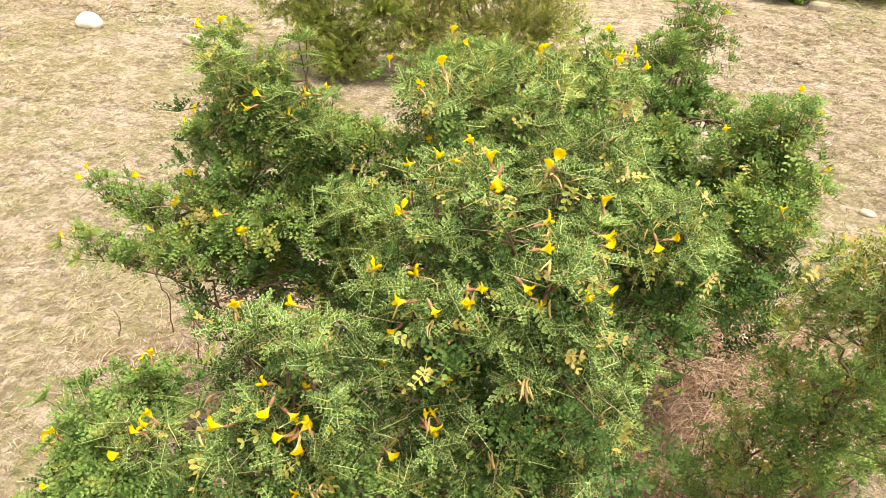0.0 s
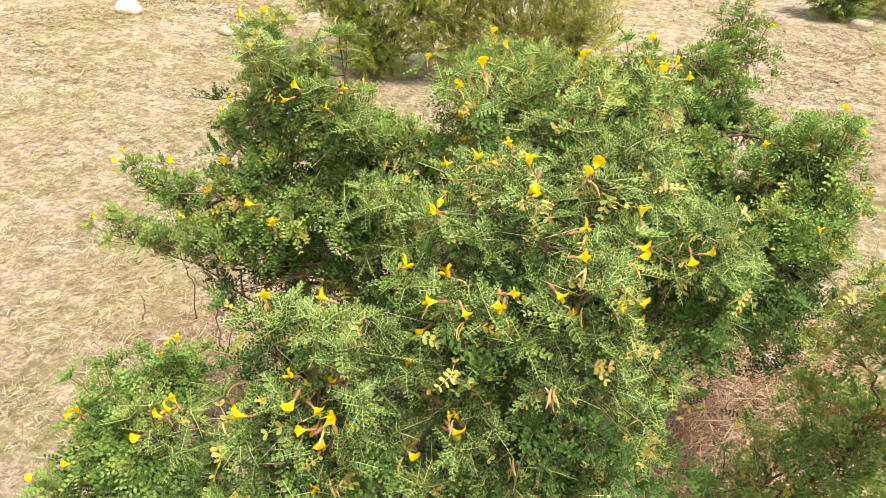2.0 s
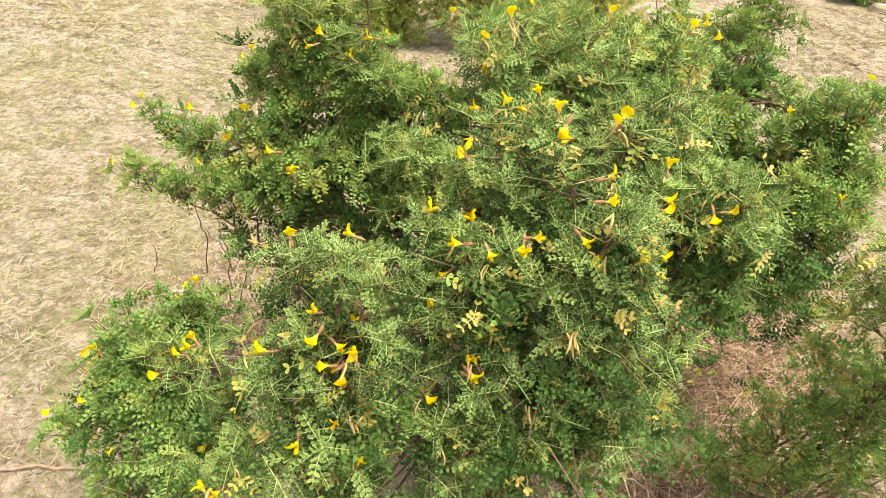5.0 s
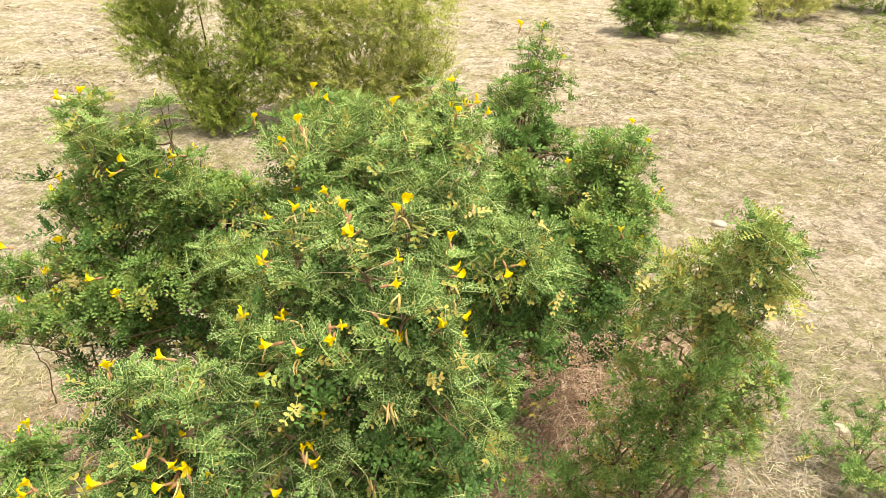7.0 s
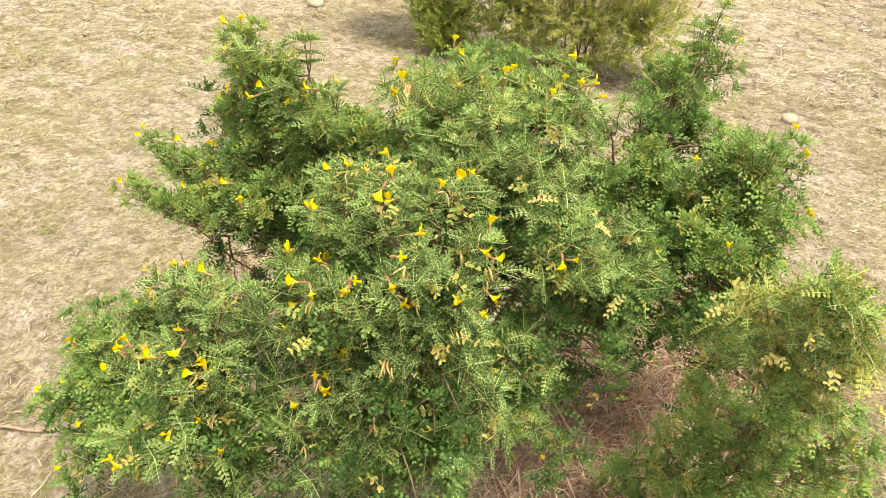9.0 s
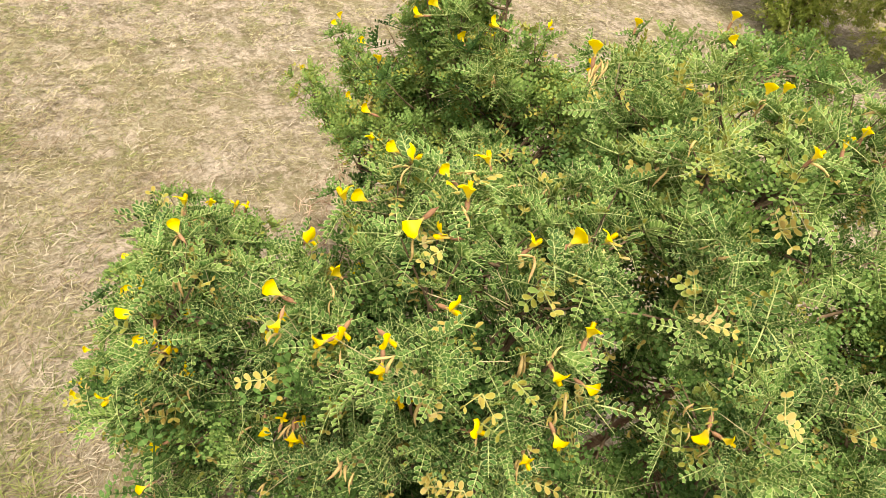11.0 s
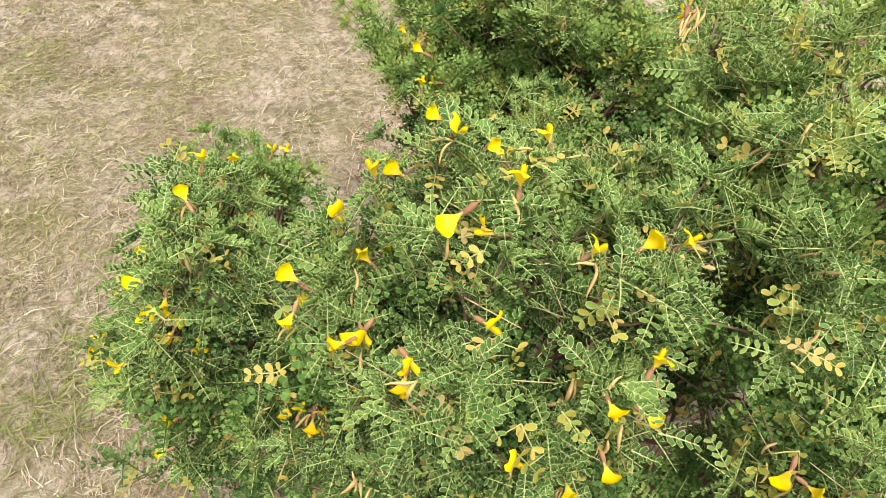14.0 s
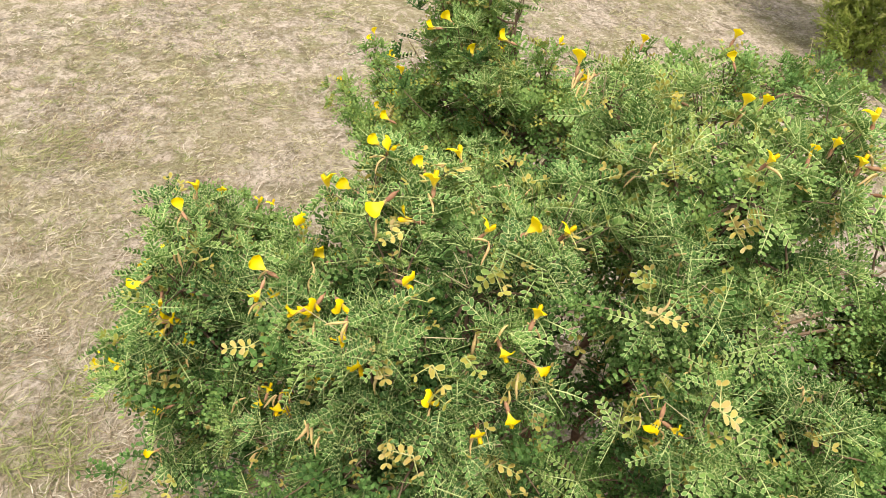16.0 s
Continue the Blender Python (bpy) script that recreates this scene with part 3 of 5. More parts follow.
        for x, y, z, heading, rise in blooms:
            add_flower(shrub, k, x, y, z, heading, rise)
            k += 1
        for x, y, z in dry:
            for j in range(rnd.randint(1, 4)):
                d = unit(rnd.normal(0, 0.55, 3) + [0.2, -0.5, -0.8])
                m = place(np.array([x, y, z]) - base - d * 0.016, d, np.array([0, 0.2, 1.0]), rnd.uniform(0.75, 1.05))
                part("withered_flower", DRY[rnd.randint(4)], shrub, "limp tan withered flower", m)
    v, t, _ = joined(spines)
    tagged(part("spine_mass", mesh_of("spine_mass", v, t, spine_straw), shrub, "pale straw-coloured bare spines"), kind="stuff")
    heads = np.array([b[:3] for limb in limbs for b in limb[2]] or [(0, 0, -9)], float)
    heads = np.concatenate([heads, heads + np.array([0.3, -0.45, 0.85]) * 0.025, heads + np.array([0.3, -0.45, 0.85]) * 0.05])
    for rows in (got.fine, got.plain, got.inner, got.old):
        if rows:
            at, d, size = np.array([r[0] for r in rows]), np.array([r[1] for r in rows]), np.array([r[3] for r in rows])
            gap = np.full(len(rows), 9.0)
            for f in (0.3, 0.6, 0.9):
                p = at + d * (0.056 * f * size)[:, None]
                for h in heads:
                    gap = np.minimum(gap, np.linalg.norm(p - h, axis=1))
            rows[:] = [r for r, g in zip(rows, gap) if g > 0.017]
    fine = got.fine
    if separate:
        low, high = window
        inside = [i for i, r in enumerate(fine) if r[4] < 0.7 and np.all(r[0] > low) and np.all(r[0] < high)]
        chosen = set(inside[:: max(1, len(inside) // separate)][:separate])
        for i in sorted(chosen):
            at, d, up, size, _t, _h = fine[i]
            part("leaf", LEAF_MESHES[rnd.randint(6)], shrub, "", place(at - base, d, up, size))
        fine = [r for i, r in enumerate(fine) if i not in chosen]
    shift = lambda rows: [(r[0] - base, *r[1:]) for r in rows]
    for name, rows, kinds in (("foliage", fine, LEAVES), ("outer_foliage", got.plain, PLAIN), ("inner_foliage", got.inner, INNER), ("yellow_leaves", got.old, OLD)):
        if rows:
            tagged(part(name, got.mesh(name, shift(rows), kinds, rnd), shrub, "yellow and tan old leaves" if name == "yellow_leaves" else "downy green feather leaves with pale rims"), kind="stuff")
    return shrub


# ---- the limbs of the flowering shrub: tip, tufts of leaves, flowers (place, heading, rise), withered flowers ----
back_a_tufts = [
    (0.17, 2.43, 1.05), (0.21, 2.32, 1.05), (0.26, 1.85, 1.16), (0.27, 2.4, 1.05), (0.31, 1.76, 0.94), (0.33, 2.44, 1.05),
    (0.4, 2.31, 1.05), (0.41, 1.72, 1.09), (0.43, 1.7, 1.18), (0.43, 1.71, 1.04), (0.43, 1.91, 1.2), (0.44, 1.62, 1.19),
    (0.44, 1.9, 1.21), (0.49, 2.3, 1.05), (0.53, 1.55, 1.24), (0.55, 1.71, 1.21),
]
back_a_flowers = [
    (0.26, 1.85, 1.16, 126, 61), (0.38, 1.95, 1.22, 112, 63), (0.409, 1.723, 1.09, -177, 52), (0.426, 1.708, 1.039, -87, -14), (0.43, 1.908, 1.204, 178, 37), (0.441, 1.62, 1.193, -86, -13),
    (0.512, 1.557, 1.269, 142, 55), (0.553, 1.713, 1.211, -157, 3),
]
back_a_withered = [
    (0.43, 1.698, 1.181),
]
back_b_tufts = [
    (0.56, 1.85, 1.0), (0.58, 1.71, 1.28), (0.6, 1.59, 1.07), (0.62, 1.95, 0.88), (0.64, 1.84, 1.25), (0.65, 1.75, 1.26),
    (0.67, 1.63, 1.22), (0.69, 1.56, 1.21), (0.72, 1.92, 0.98), (0.73, 1.55, 1.28), (0.74, 1.79, 1.02), (0.74, 1.84, 1.22),
    (0.76, 1.85, 1.29), (0.79, 1.74, 1.27), (0.82, 1.64, 1.29), (0.82, 1.85, 1.25), (0.88, 1.82, 1.13),
]
back_b_flowers = [
    (0.647, 1.789, 1.254, 126, 62), (0.65, 1.75, 1.26, 125, 58), (0.76, 1.85, 1.29, 166, 77), (0.77, 1.8, 1.26, 113, 72), (0.786, 1.743, 1.267, 143, 56), (0.8, 1.82, 1.25, 115, 79),
    (0.819, 1.854, 1.248, 27, 16), (0.82, 1.641, 1.291, 59, 61), (0.851, 1.828, 1.231, 10, 25),
]
back_b_withered = [
    (0.513, 1.582, 1.232), (0.528, 1.549, 1.24),
]
inner_right_a_tufts = [
    (0.42, 2.08, 0.86), (0.47, 2.13, 0.86), (0.51, 2.21, 0.86), (0.56, 2.03, 0.86), (0.56, 2.25, 0.86), (0.59, 2.1, 0.86),
    (0.66, 2.15, 0.86), (0.67, 2.4, 0.9), (0.74, 2.72, 0.9), (0.75, 1.65, 1.0), (0.77, 1.5, 1.03), (0.8, 1.7, 0.95),
    (0.8, 1.81, 0.87), (0.81, 1.28, 0.74), (0.81, 1.56, 1.18), (0.82, 1.33, 0.68), (0.83, 1.92, 0.92), (0.84, 1.5, 1.13),
    (0.85, 1.27, 0.87), (0.85, 1.54, 1.2), (0.87, 1.3, 0.81), (0.87, 2.54, 0.9), (0.88, 1.29, 0.62), (0.88, 1.51, 1.16),
    (0.89, 1.55, 0.78), (0.9, 1.38, 0.84), (0.9, 1.68, 0.79), (0.9, 1.69, 1.1),
]
inner_right_a_flowers = [
    (0.909, 1.329, 1.015, -2, -26), (0.96, 1.493, 1.014, -39, -52),
]
inner_right_a_withered = []
inner_right_b_tufts = [
    (0.9, 1.78, 0.96), (0.91, 1.36, 0.63), (0.91, 1.55, 1.06), (0.91, 1.78, 0.88), (0.93, 1.39, 0.79), (0.94, 1.47, 1.04),
    (0.95, 1.41, 0.66), (0.95, 1.73, 1.02), (0.96, 1.5, 1.01), (0.96, 1.87, 0.86), (0.97, 1.71, 0.81), (0.98, 1.52, 0.42),
    (0.99, 1.47, 1.12), (1.0, 1.55, 1.02), (1.0, 1.71, 0.76), (1.0, 1.74, 1.03), (1.0, 1.92, 0.9), (1.0, 2.12, 0.9),
    (1.01, 1.72, 0.88), (1.02, 2.22, 0.9), (1.03, 1.98, 0.9), (1.05, 1.72, 0.94), (1.06, 1.67, 0.95), (1.06, 1.84, 0.9),
    (1.07, 2.07, 0.9), (1.1, 1.9, 0.9), (1.11, 1.97, 0.9), (1.11, 2.13, 0.9),
]
inner_right_b_flowers = [
    (0.982, 1.523, 0.423, -127, -10), (0.985, 1.5, 1.04, 14, 13),
]
inner_right_b_withered = [
    (0.937, 1.474, 1.041),
]
crown_a_tufts = [
    (0.55, 1.35, 1.1), (0.58, 1.11, 1.01), (0.58, 1.14, 1.09), (0.59, 1.24, 1.22), (0.6, 1.2, 1.15), (0.63, 1.19, 1.06),
    (0.64, 1.2, 0.86), (0.64, 1.24, 1.24), (0.65, 1.08, 1.09), (0.65, 1.11, 0.98), (0.66, 1.32, 1.23), (0.67, 1.19, 1.15),
    (0.67, 1.44, 1.13), (0.69, 1.13, 1.1), (0.69, 1.16, 0.97), (0.69, 1.29, 1.08), (0.71, 1.06, 1.09), (0.71, 1.14, 0.91),
    (0.71, 1.28, 1.23),
]
crown_a_flowers = [
    (0.546, 1.348, 1.103, 141, 77), (0.582, 1.141, 1.087, 24, 35), (0.594, 1.235, 1.216, -142, 2), (0.595, 1.197, 1.152, -149, -2), (0.613, 1.173, 1.178, -153, 53), (0.628, 1.19, 1.063, -151, 19),
    (0.632, 1.092, 1.012, -124, -28), (0.637, 1.243, 1.235, 37, 52), (0.642, 1.154, 1.083, -136, 36), (0.652, 1.075, 1.087, -142, 2), (0.652, 1.277, 1.217, -158, 15), (0.657, 1.322, 1.23, -176, 64),
    (0.707, 1.136, 0.91, -79, -21), (0.708, 1.277, 1.233, 153, 64), (0.713, 1.064, 1.094, -37, -31), (0.734, 1.237, 1.206, -106, 8),
]
crown_a_withered = [
    (0.654, 1.11, 0.982), (0.837, 1.1, 0.975), (0.837, 1.181, 1.056),
]
crown_b_tufts = [
    (0.73, 1.49, 1.21), (0.74, 1.12, 1.08), (0.74, 1.2, 1.23), (0.78, 1.43, 1.19), (0.79, 1.23, 0.76), (0.79, 1.32, 1.22),
    (0.79, 1.38, 1.21), (0.81, 1.16, 1.02), (0.82, 1.14, 1.11), (0.82, 1.22, 1.18), (0.84, 1.1, 0.98), (0.84, 1.14, 1.18),
    (0.84, 1.18, 1.06), (0.85, 1.26, 1.02), (0.86, 1.29, 1.1), (0.87, 1.35, 1.16), (0.89, 1.23, 1.06), (0.89, 1.34, 1.06),
    (0.91, 1.29, 1.01),
]
crown_b_flowers = [
    (0.736, 1.121, 1.078, -72, -46), (0.742, 1.2, 1.227, -103, -47), (0.747, 1.101, 1.094, -85, -11), (0.755, 1.126, 1.105, 6, 17), (0.778, 1.427, 1.187, 62, 59), (0.786, 1.377, 1.206, 95, 28),
    (0.787, 1.316, 1.219, 73, 51), (0.816, 1.219, 1.182, 21, 20), (0.817, 1.145, 1.11, -24, -25), (0.829, 1.162, 1.07, -4, 2), (0.829, 1.186, 1.059, -5, -14), (0.837, 1.141, 1.183, 12, 14),
    (0.873, 1.351, 1.161, 124, 57), (0.886, 1.231, 1.06, 27, 39), (0.891, 1.367, 1.076, 40, -17), (0.892, 1.311, 1.123, 3, -15), (0.913, 1.286, 1.009, -8, -5),
]
crown_b_withered = [
    (0.856, 1.294, 1.099), (0.875, 1.303, 1.141), (0.894, 1.338, 1.058),
]
mid_crown_tufts = [
    (0.55, 1.46, 1.1), (0.58, 1.48, 1.12), (0.58, 1.52, 1.13), (0.6, 1.54, 1.13), (0.61, 1.46, 1.08), (0.64, 1.48, 1.12),
    (0.69, 1.47, 1.12), (0.57, 1.61, 1.12), (0.73, 1.51, 1.15), (0.63, 1.62, 1.16), (0.57, 1.7, 1.16), (0.68, 1.62, 1.19),
    (0.76, 1.59, 1.19), (0.73, 1.56, 1.17), (0.54, 1.46, 1.04), (0.6, 1.73, 1.19), (0.52, 1.68, 1.15),
]
front_a_tufts = [
    (0.33, 1.03, 0.85), (0.4, 0.8, 0.7), (0.4, 1.05, 1.02), (0.42, 1.01, 1.06), (0.43, 0.9, 0.89), (0.45, 1.06, 1.01),
    (0.47, 0.95, 0.97), (0.51, 0.9, 0.85), (0.52, 0.94, 1.0), (0.53, 1.04, 0.61), (0.54, 0.86, 0.82), (0.54, 0.92, 0.93),
    (0.54, 0.99, 1.11), (0.56, 0.99, 1.0), (0.57, 0.86, 0.62), (0.58, 0.96, 0.9), (0.58, 0.98, 0.64), (0.58, 1.04, 1.06),
    (0.59, 0.92, 0.97), (0.59, 0.98, 1.09), (0.6, 0.9, 0.86), (0.62, 0.91, 0.79), (0.62, 1.04, 0.86),
]
front_a_flowers = [
    (0.396, 0.805, 0.695, 171, 50), (0.401, 1.047, 1.022, 173, 56), (0.425, 1.008, 1.056, 151, 63), (0.432, 0.799, 0.71, -96, 5), (0.437, 0.913, 0.913, -145, 0), (0.516, 0.938, 1.002, -115, 28),
    (0.53, 1.038, 0.61, -58, -44), (0.533, 0.91, 0.974, -99, -42), (0.538, 0.855, 0.822, -63, -13), (0.538, 0.989, 1.11, -161, 13), (0.541, 0.918, 0.926, -143, 1), (0.546, 0.94, 0.91, -89, -17),
    (0.556, 0.984, 0.969, 174, 60), (0.561, 0.937, 0.882, -77, 0), (0.561, 0.938, 0.956, -12, -21),
]
front_a_withered = [
    (0.432, 0.897, 0.889), (0.556, 0.989, 1.005), (0.581, 0.921, 0.836), (0.585, 0.962, 0.9),
]
front_b_tufts = [
    (0.62, 1.07, 0.97), (0.65, 1.02, 0.81), (0.65, 1.11, 0.45), (0.67, 1.09, 0.78), (0.68, 1.03, 0.74), (0.68, 1.16, 0.87),
    (0.7, 1.07, 0.9), (0.7, 1.26, 0.63), (0.71, 1.09, 0.84), (0.73, 1.28, 0.73), (0.75, 1.28, 0.62), (0.76, 1.18, 0.6),
    (0.79, 1.12, 0.79), (0.79, 1.15, 0.72), (0.81, 1.28, 0.76), (0.83, 1.15, 0.77), (0.84, 1.28, 0.64), (0.88, 1.28, 0.9),
    (0.9, 1.28, 0.81), (0.93, 1.28, 0.69), (0.94, 1.28, 0.94), (0.97, 1.28, 0.85), (0.98, 1.28, 0.75),
]
front_b_flowers = [
    (0.568, 0.928, 0.902, -57, -49), (0.569, 0.954, 0.929, 65, 16), (0.572, 0.864, 0.62, -87, -15), (0.574, 0.902, 0.846, -91, -3), (0.59, 0.921, 0.973, 145, 58), (0.596, 0.967, 0.908, 60, 21),
    (0.616, 0.906, 0.788, -87, -14), (0.625, 1.073, 0.97, 69, 54), (0.653, 1.051, 0.802, -11, -36), (0.683, 1.157, 0.872, -71, -35), (0.702, 1.067, 0.9, 125, 58), (0.702, 1.092, 0.88, 172, 54),
    (0.707, 1.086, 0.844, 1, -13), (0.713, 1.075, 0.863, -24, -17), (0.763, 1.18, 0.597, 139, 76),
]
front_b_withered = [
    (0.605, 0.905, 0.861), (0.624, 0.96, 0.895), (0.646, 1.02, 0.806), (0.792, 1.115, 0.787),
]
far_left_top_tufts = [
    (0.09, 1.57, 1.2), (0.14, 1.57, 1.24), (0.14, 1.57, 1.18), (0.06, 1.57, 1.12), (0.15, 1.57, 1.12), (0.21, 1.57, 1.14),
    (0.1, 1.57, 1.07), (0.04, 1.57, 1.17), (-0.06, 1.57, 1.1), (-0.09, 1.57, 1.04), (0.27, 1.57, 1.11), (0.22, 1.57, 1.06),
    (0.17, 1.57, 1.07),
]
far_left_a_tufts = [
    (-0.15, 1.59, 1.02), (-0.15, 1.6, 0.71), (-0.11, 1.47, 0.88), (-0.08, 1.58, 1.04), (-0.07, 1.45, 0.84), (-0.07, 1.6, 0.68),
    (-0.06, 1.6, 0.83), (-0.05, 1.46, 0.96), (-0.04, 1.65, 0.66), (-0.02, 1.54, 1.27), (-0.0, 1.46, 0.8), (-0.0, 1.46, 0.88),
    (-0.0, 1.6, 1.18), (0.02, 1.54, 1.16), (0.02, 1.56, 1.28), (0.02, 1.6, 0.69), (0.03, 1.6, 0.84), (0.03, 2.07, 0.9),
    (0.05, 1.6, 0.94), (0.06, 1.52, 1.03), (0.06, 1.62, 0.66), (0.07, 1.4, 0.92), (0.07, 1.89, 0.81), (0.08, 1.49, 1.25),
    (0.1, 1.6, 0.81), (0.11, 1.42, 0.88), (0.13, 1.6, 0.72), (0.13, 1.75, 0.91),
]
far_left_a_flowers = [
    (-0.152, 1.592, 1.023, -151, 8), (-0.129, 1.601, 1.053, -174, 53), (-0.106, 1.471, 0.875, -171, 31), (-0.075, 1.577, 1.039, -151, 7), (-0.074, 1.453, 0.838, -154, 6), (-0.049, 1.465, 0.965, 142, 54),
    (-0.024, 1.541, 1.273, -152, 18), (-0.001, 1.6, 1.177, 142, 55), (0.016, 1.535, 1.162, -137, -6),
]
far_left_a_withered = []
far_left_b_tufts = [
    (0.13, 1.88, 0.99), (0.14, 1.49, 1.17), (0.14, 1.52, 0.96), (0.15, 1.38, 0.91), (0.15, 1.6, 0.94), (0.15, 1.68, 1.02),
    (0.15, 1.74, 1.11), (0.16, 1.61, 1.27), (0.17, 1.6, 1.11), (0.17, 1.75, 0.97), (0.17, 1.75, 1.05), (0.18, 1.59, 0.76),
    (0.18, 1.6, 1.04), (0.19, 1.53, 1.12), (0.19, 1.82, 0.8), (0.2, 1.62, 0.92), (0.21, 1.83, 0.97), (0.24, 1.75, 1.07),
    (0.26, 1.57, 0.86), (0.29, 1.5, 0.87), (0.29, 1.75, 0.98), (0.3, 1.75, 1.06), (0.33, 1.5, 0.97), (0.35, 1.5, 0.86),
    (0.35, 1.75, 1.03), (0.39, 1.5, 0.97), (0.42, 1.5, 0.86), (0.43, 1.5, 0.93),
]
far_left_b_flowers = [
    (0.02, 1.56, 1.285, 134, 72), (0.07, 1.397, 0.922, -139, 4), (0.106, 1.418, 0.877, -96, 5), (0.129, 1.463, 1.147, -134, -16), (0.138, 1.49, 1.168, -159, 26), (0.146, 1.382, 0.908, 161, 68),
    (0.153, 1.735, 1.11, 21, 31), (0.174, 1.597, 1.113, 99, 75), (0.189, 1.526, 1.125, -159, 37), (0.195, 1.584, 1.149, -139, 4),
]
far_left_b_withered = [
    (0.16, 1.612, 1.27),
]
long_left_tufts = [
    (-0.37, 1.49, 0.87), (-0.33, 1.49, 0.84), (-0.3, 1.49, 0.87), (-0.27, 1.49, 0.84), (-0.23, 1.49, 0.88), (-0.21, 1.49, 0.83),
    (-0.18, 1.49, 0.81), (-0.17, 1.49, 0.87), (-0.14, 1.49, 0.77), (-0.11, 1.49, 0.84), (-0.11, 1.49, 0.9), (-0.05, 1.49, 0.9),
    (-0.04, 1.5, 0.86), (0.01, 1.5, 0.84), (0.08, 1.5, 0.88), (0.13, 1.5, 0.84), (0.05, 1.5, 0.78), (0.02, 1.5, 0.92),
]
long_left_flowers = [
    (-0.43, 1.49, 0.86, -157, 5), (-0.39, 1.49, 0.9, -157, 45), (-0.25, 1.5, 0.9, -154, 17), (-0.19, 1.45, 0.79, -140, 10), (-0.13, 1.48, 0.86, -140, -5), (-0.1, 1.47, 0.82, -120, -20),
    (-0.07, 1.45, 0.71, -132, -14),
]
long_left_withered = []
tall_back_tufts = [
    (0.67, 2.06, 1.06), (0.76, 2.04, 0.88), (0.82, 2.16, 1.13), (0.83, 1.99, 0.97), (0.86, 2.14, 1.0), (0.86, 2.24, 1.07),
    (0.86, 2.26, 1.19), (0.87, 2.0, 0.85), (0.88, 2.31, 1.2), (0.89, 2.0, 0.72), (0.9, 2.5, 1.3), (0.92, 2.16, 0.92),
    (0.95, 2.33, 1.05), (0.97, 2.45, 1.22), (1.0, 2.05, 0.8), (1.11, 2.3, 1.03), (0.86, 2.43, 1.21), (0.92, 2.43, 1.2),
    (0.82, 2.4, 1.17), (0.88, 2.39, 1.15), (0.93, 2.38, 1.12), (0.78, 2.36, 1.11), (0.98, 2.33, 1.06), (0.93, 2.3, 1.02),
    (0.9, 2.08, 1.04), (0.94, 2.08, 0.99), (1.0, 2.08, 0.94), (0.95, 2.08, 0.91), (1.04, 2.08, 0.88), (0.9, 2.08, 0.97), (1.0, 2.08, 0.88),
]
tall_back_flowers = [
    (0.83, 2.5, 1.3, 64, 63), (0.9, 2.5, 1.3, 75, 55), (0.97, 2.45, 1.22, 75, 55),
]
tall_back_withered = []
right_top_tufts = [
    (1.03, 2.1, 1.03), (1.05, 2.1, 1.08), (1.1, 2.1, 1.11), (1.15, 2.1, 1.12), (1.2, 2.1, 1.07), (1.24, 2.1, 0.99),
    (1.25, 2.1, 0.9), (1.17, 2.1, 0.99), (1.09, 2.1, 1.02), (1.07, 2.1, 0.95), (1.15, 2.1, 0.9), (1.23, 2.1, 0.83),
    (1.12, 2.1, 0.84), (1.15, 2.1, 1.06), (1.04, 2.1, 0.92),
]
right_tufts = [
    (1.01, 2.05, 1.0), (1.03, 2.04, 1.05), (1.06, 1.85, 0.95), (1.09, 1.91, 0.96), (1.09, 2.02, 0.65), (1.1, 2.01, 0.96),
    (1.11, 2.21, 1.03), (1.11, 2.28, 0.45), (1.12, 1.91, 0.91), (1.12, 2.15, 0.97), (1.15, 1.99, 0.7), (1.18, 1.89, 0.95),
    (1.18, 2.01, 0.77), (1.19, 2.3, 1.09), (1.2, 2.11, 0.66), (1.2, 2.11, 1.01), (1.21, 1.96, 0.87), (1.21, 2.19, 0.94),
    (1.24, 2.25, 1.05), (1.25, 2.09, 0.83), (1.26, 2.08, 0.88), (1.27, 2.2, 0.69), (1.29, 2.2, 0.93), (1.3, 2.32, 0.86),
    (1.31, 1.95, 0.66),
]
right_flowers = [
    (1.032, 2.039, 1.052, 139, 76), (1.117, 2.149, 0.97, -134, 7), (1.123, 2.122, 0.994, -127, -10), (1.184, 1.892, 0.947, 146, 59), (1.19, 2.3, 1.09, 53, 63), (1.24, 2.25, 1.05, 51, 43),
    (1.252, 2.094, 0.829, 6, -5), (1.293, 2.205, 0.929, 10, 15), (1.298, 2.324, 0.858, 31, 26),
]
right_withered = []
low_left_tufts = [
    (-0.14, 1.02, 0.53), (-0.11, 0.89, 0.49), (-0.08, 1.05, 0.69), (-0.05, 0.93, 0.52), (-0.03, 0.97, 0.64), (-0.02, 0.9, 0.52),
    (-0.01, 1.05, 0.68), (-0.0, 1.0, 0.65), (0.02, 1.02, 0.77), (0.03, 0.97, 0.63), (0.03, 1.21, 0.57), (0.04, 1.15, 0.71),
    (0.06, 0.89, 0.48), (0.07, 1.1, 0.72), (0.08, 1.0, 0.75), (0.09, 0.92, 0.59), (0.1, 1.12, 0.77), (0.1, 1.18, 0.72),
    (0.14, 0.96, 0.67), (0.15, 0.79, 0.49), (0.2, 0.96, 0.75), (0.22, 0.9, 0.59), (0.23, 1.0, 0.6), (0.24, 0.95, 0.79),
    (0.28, 0.92, 0.59), (0.29, 1.01, 0.67), (0.3, 0.9, 0.63), (0.31, 0.86, 0.57), (0.33, 0.92, 0.61), (0.54, 0.97, 0.27),
]
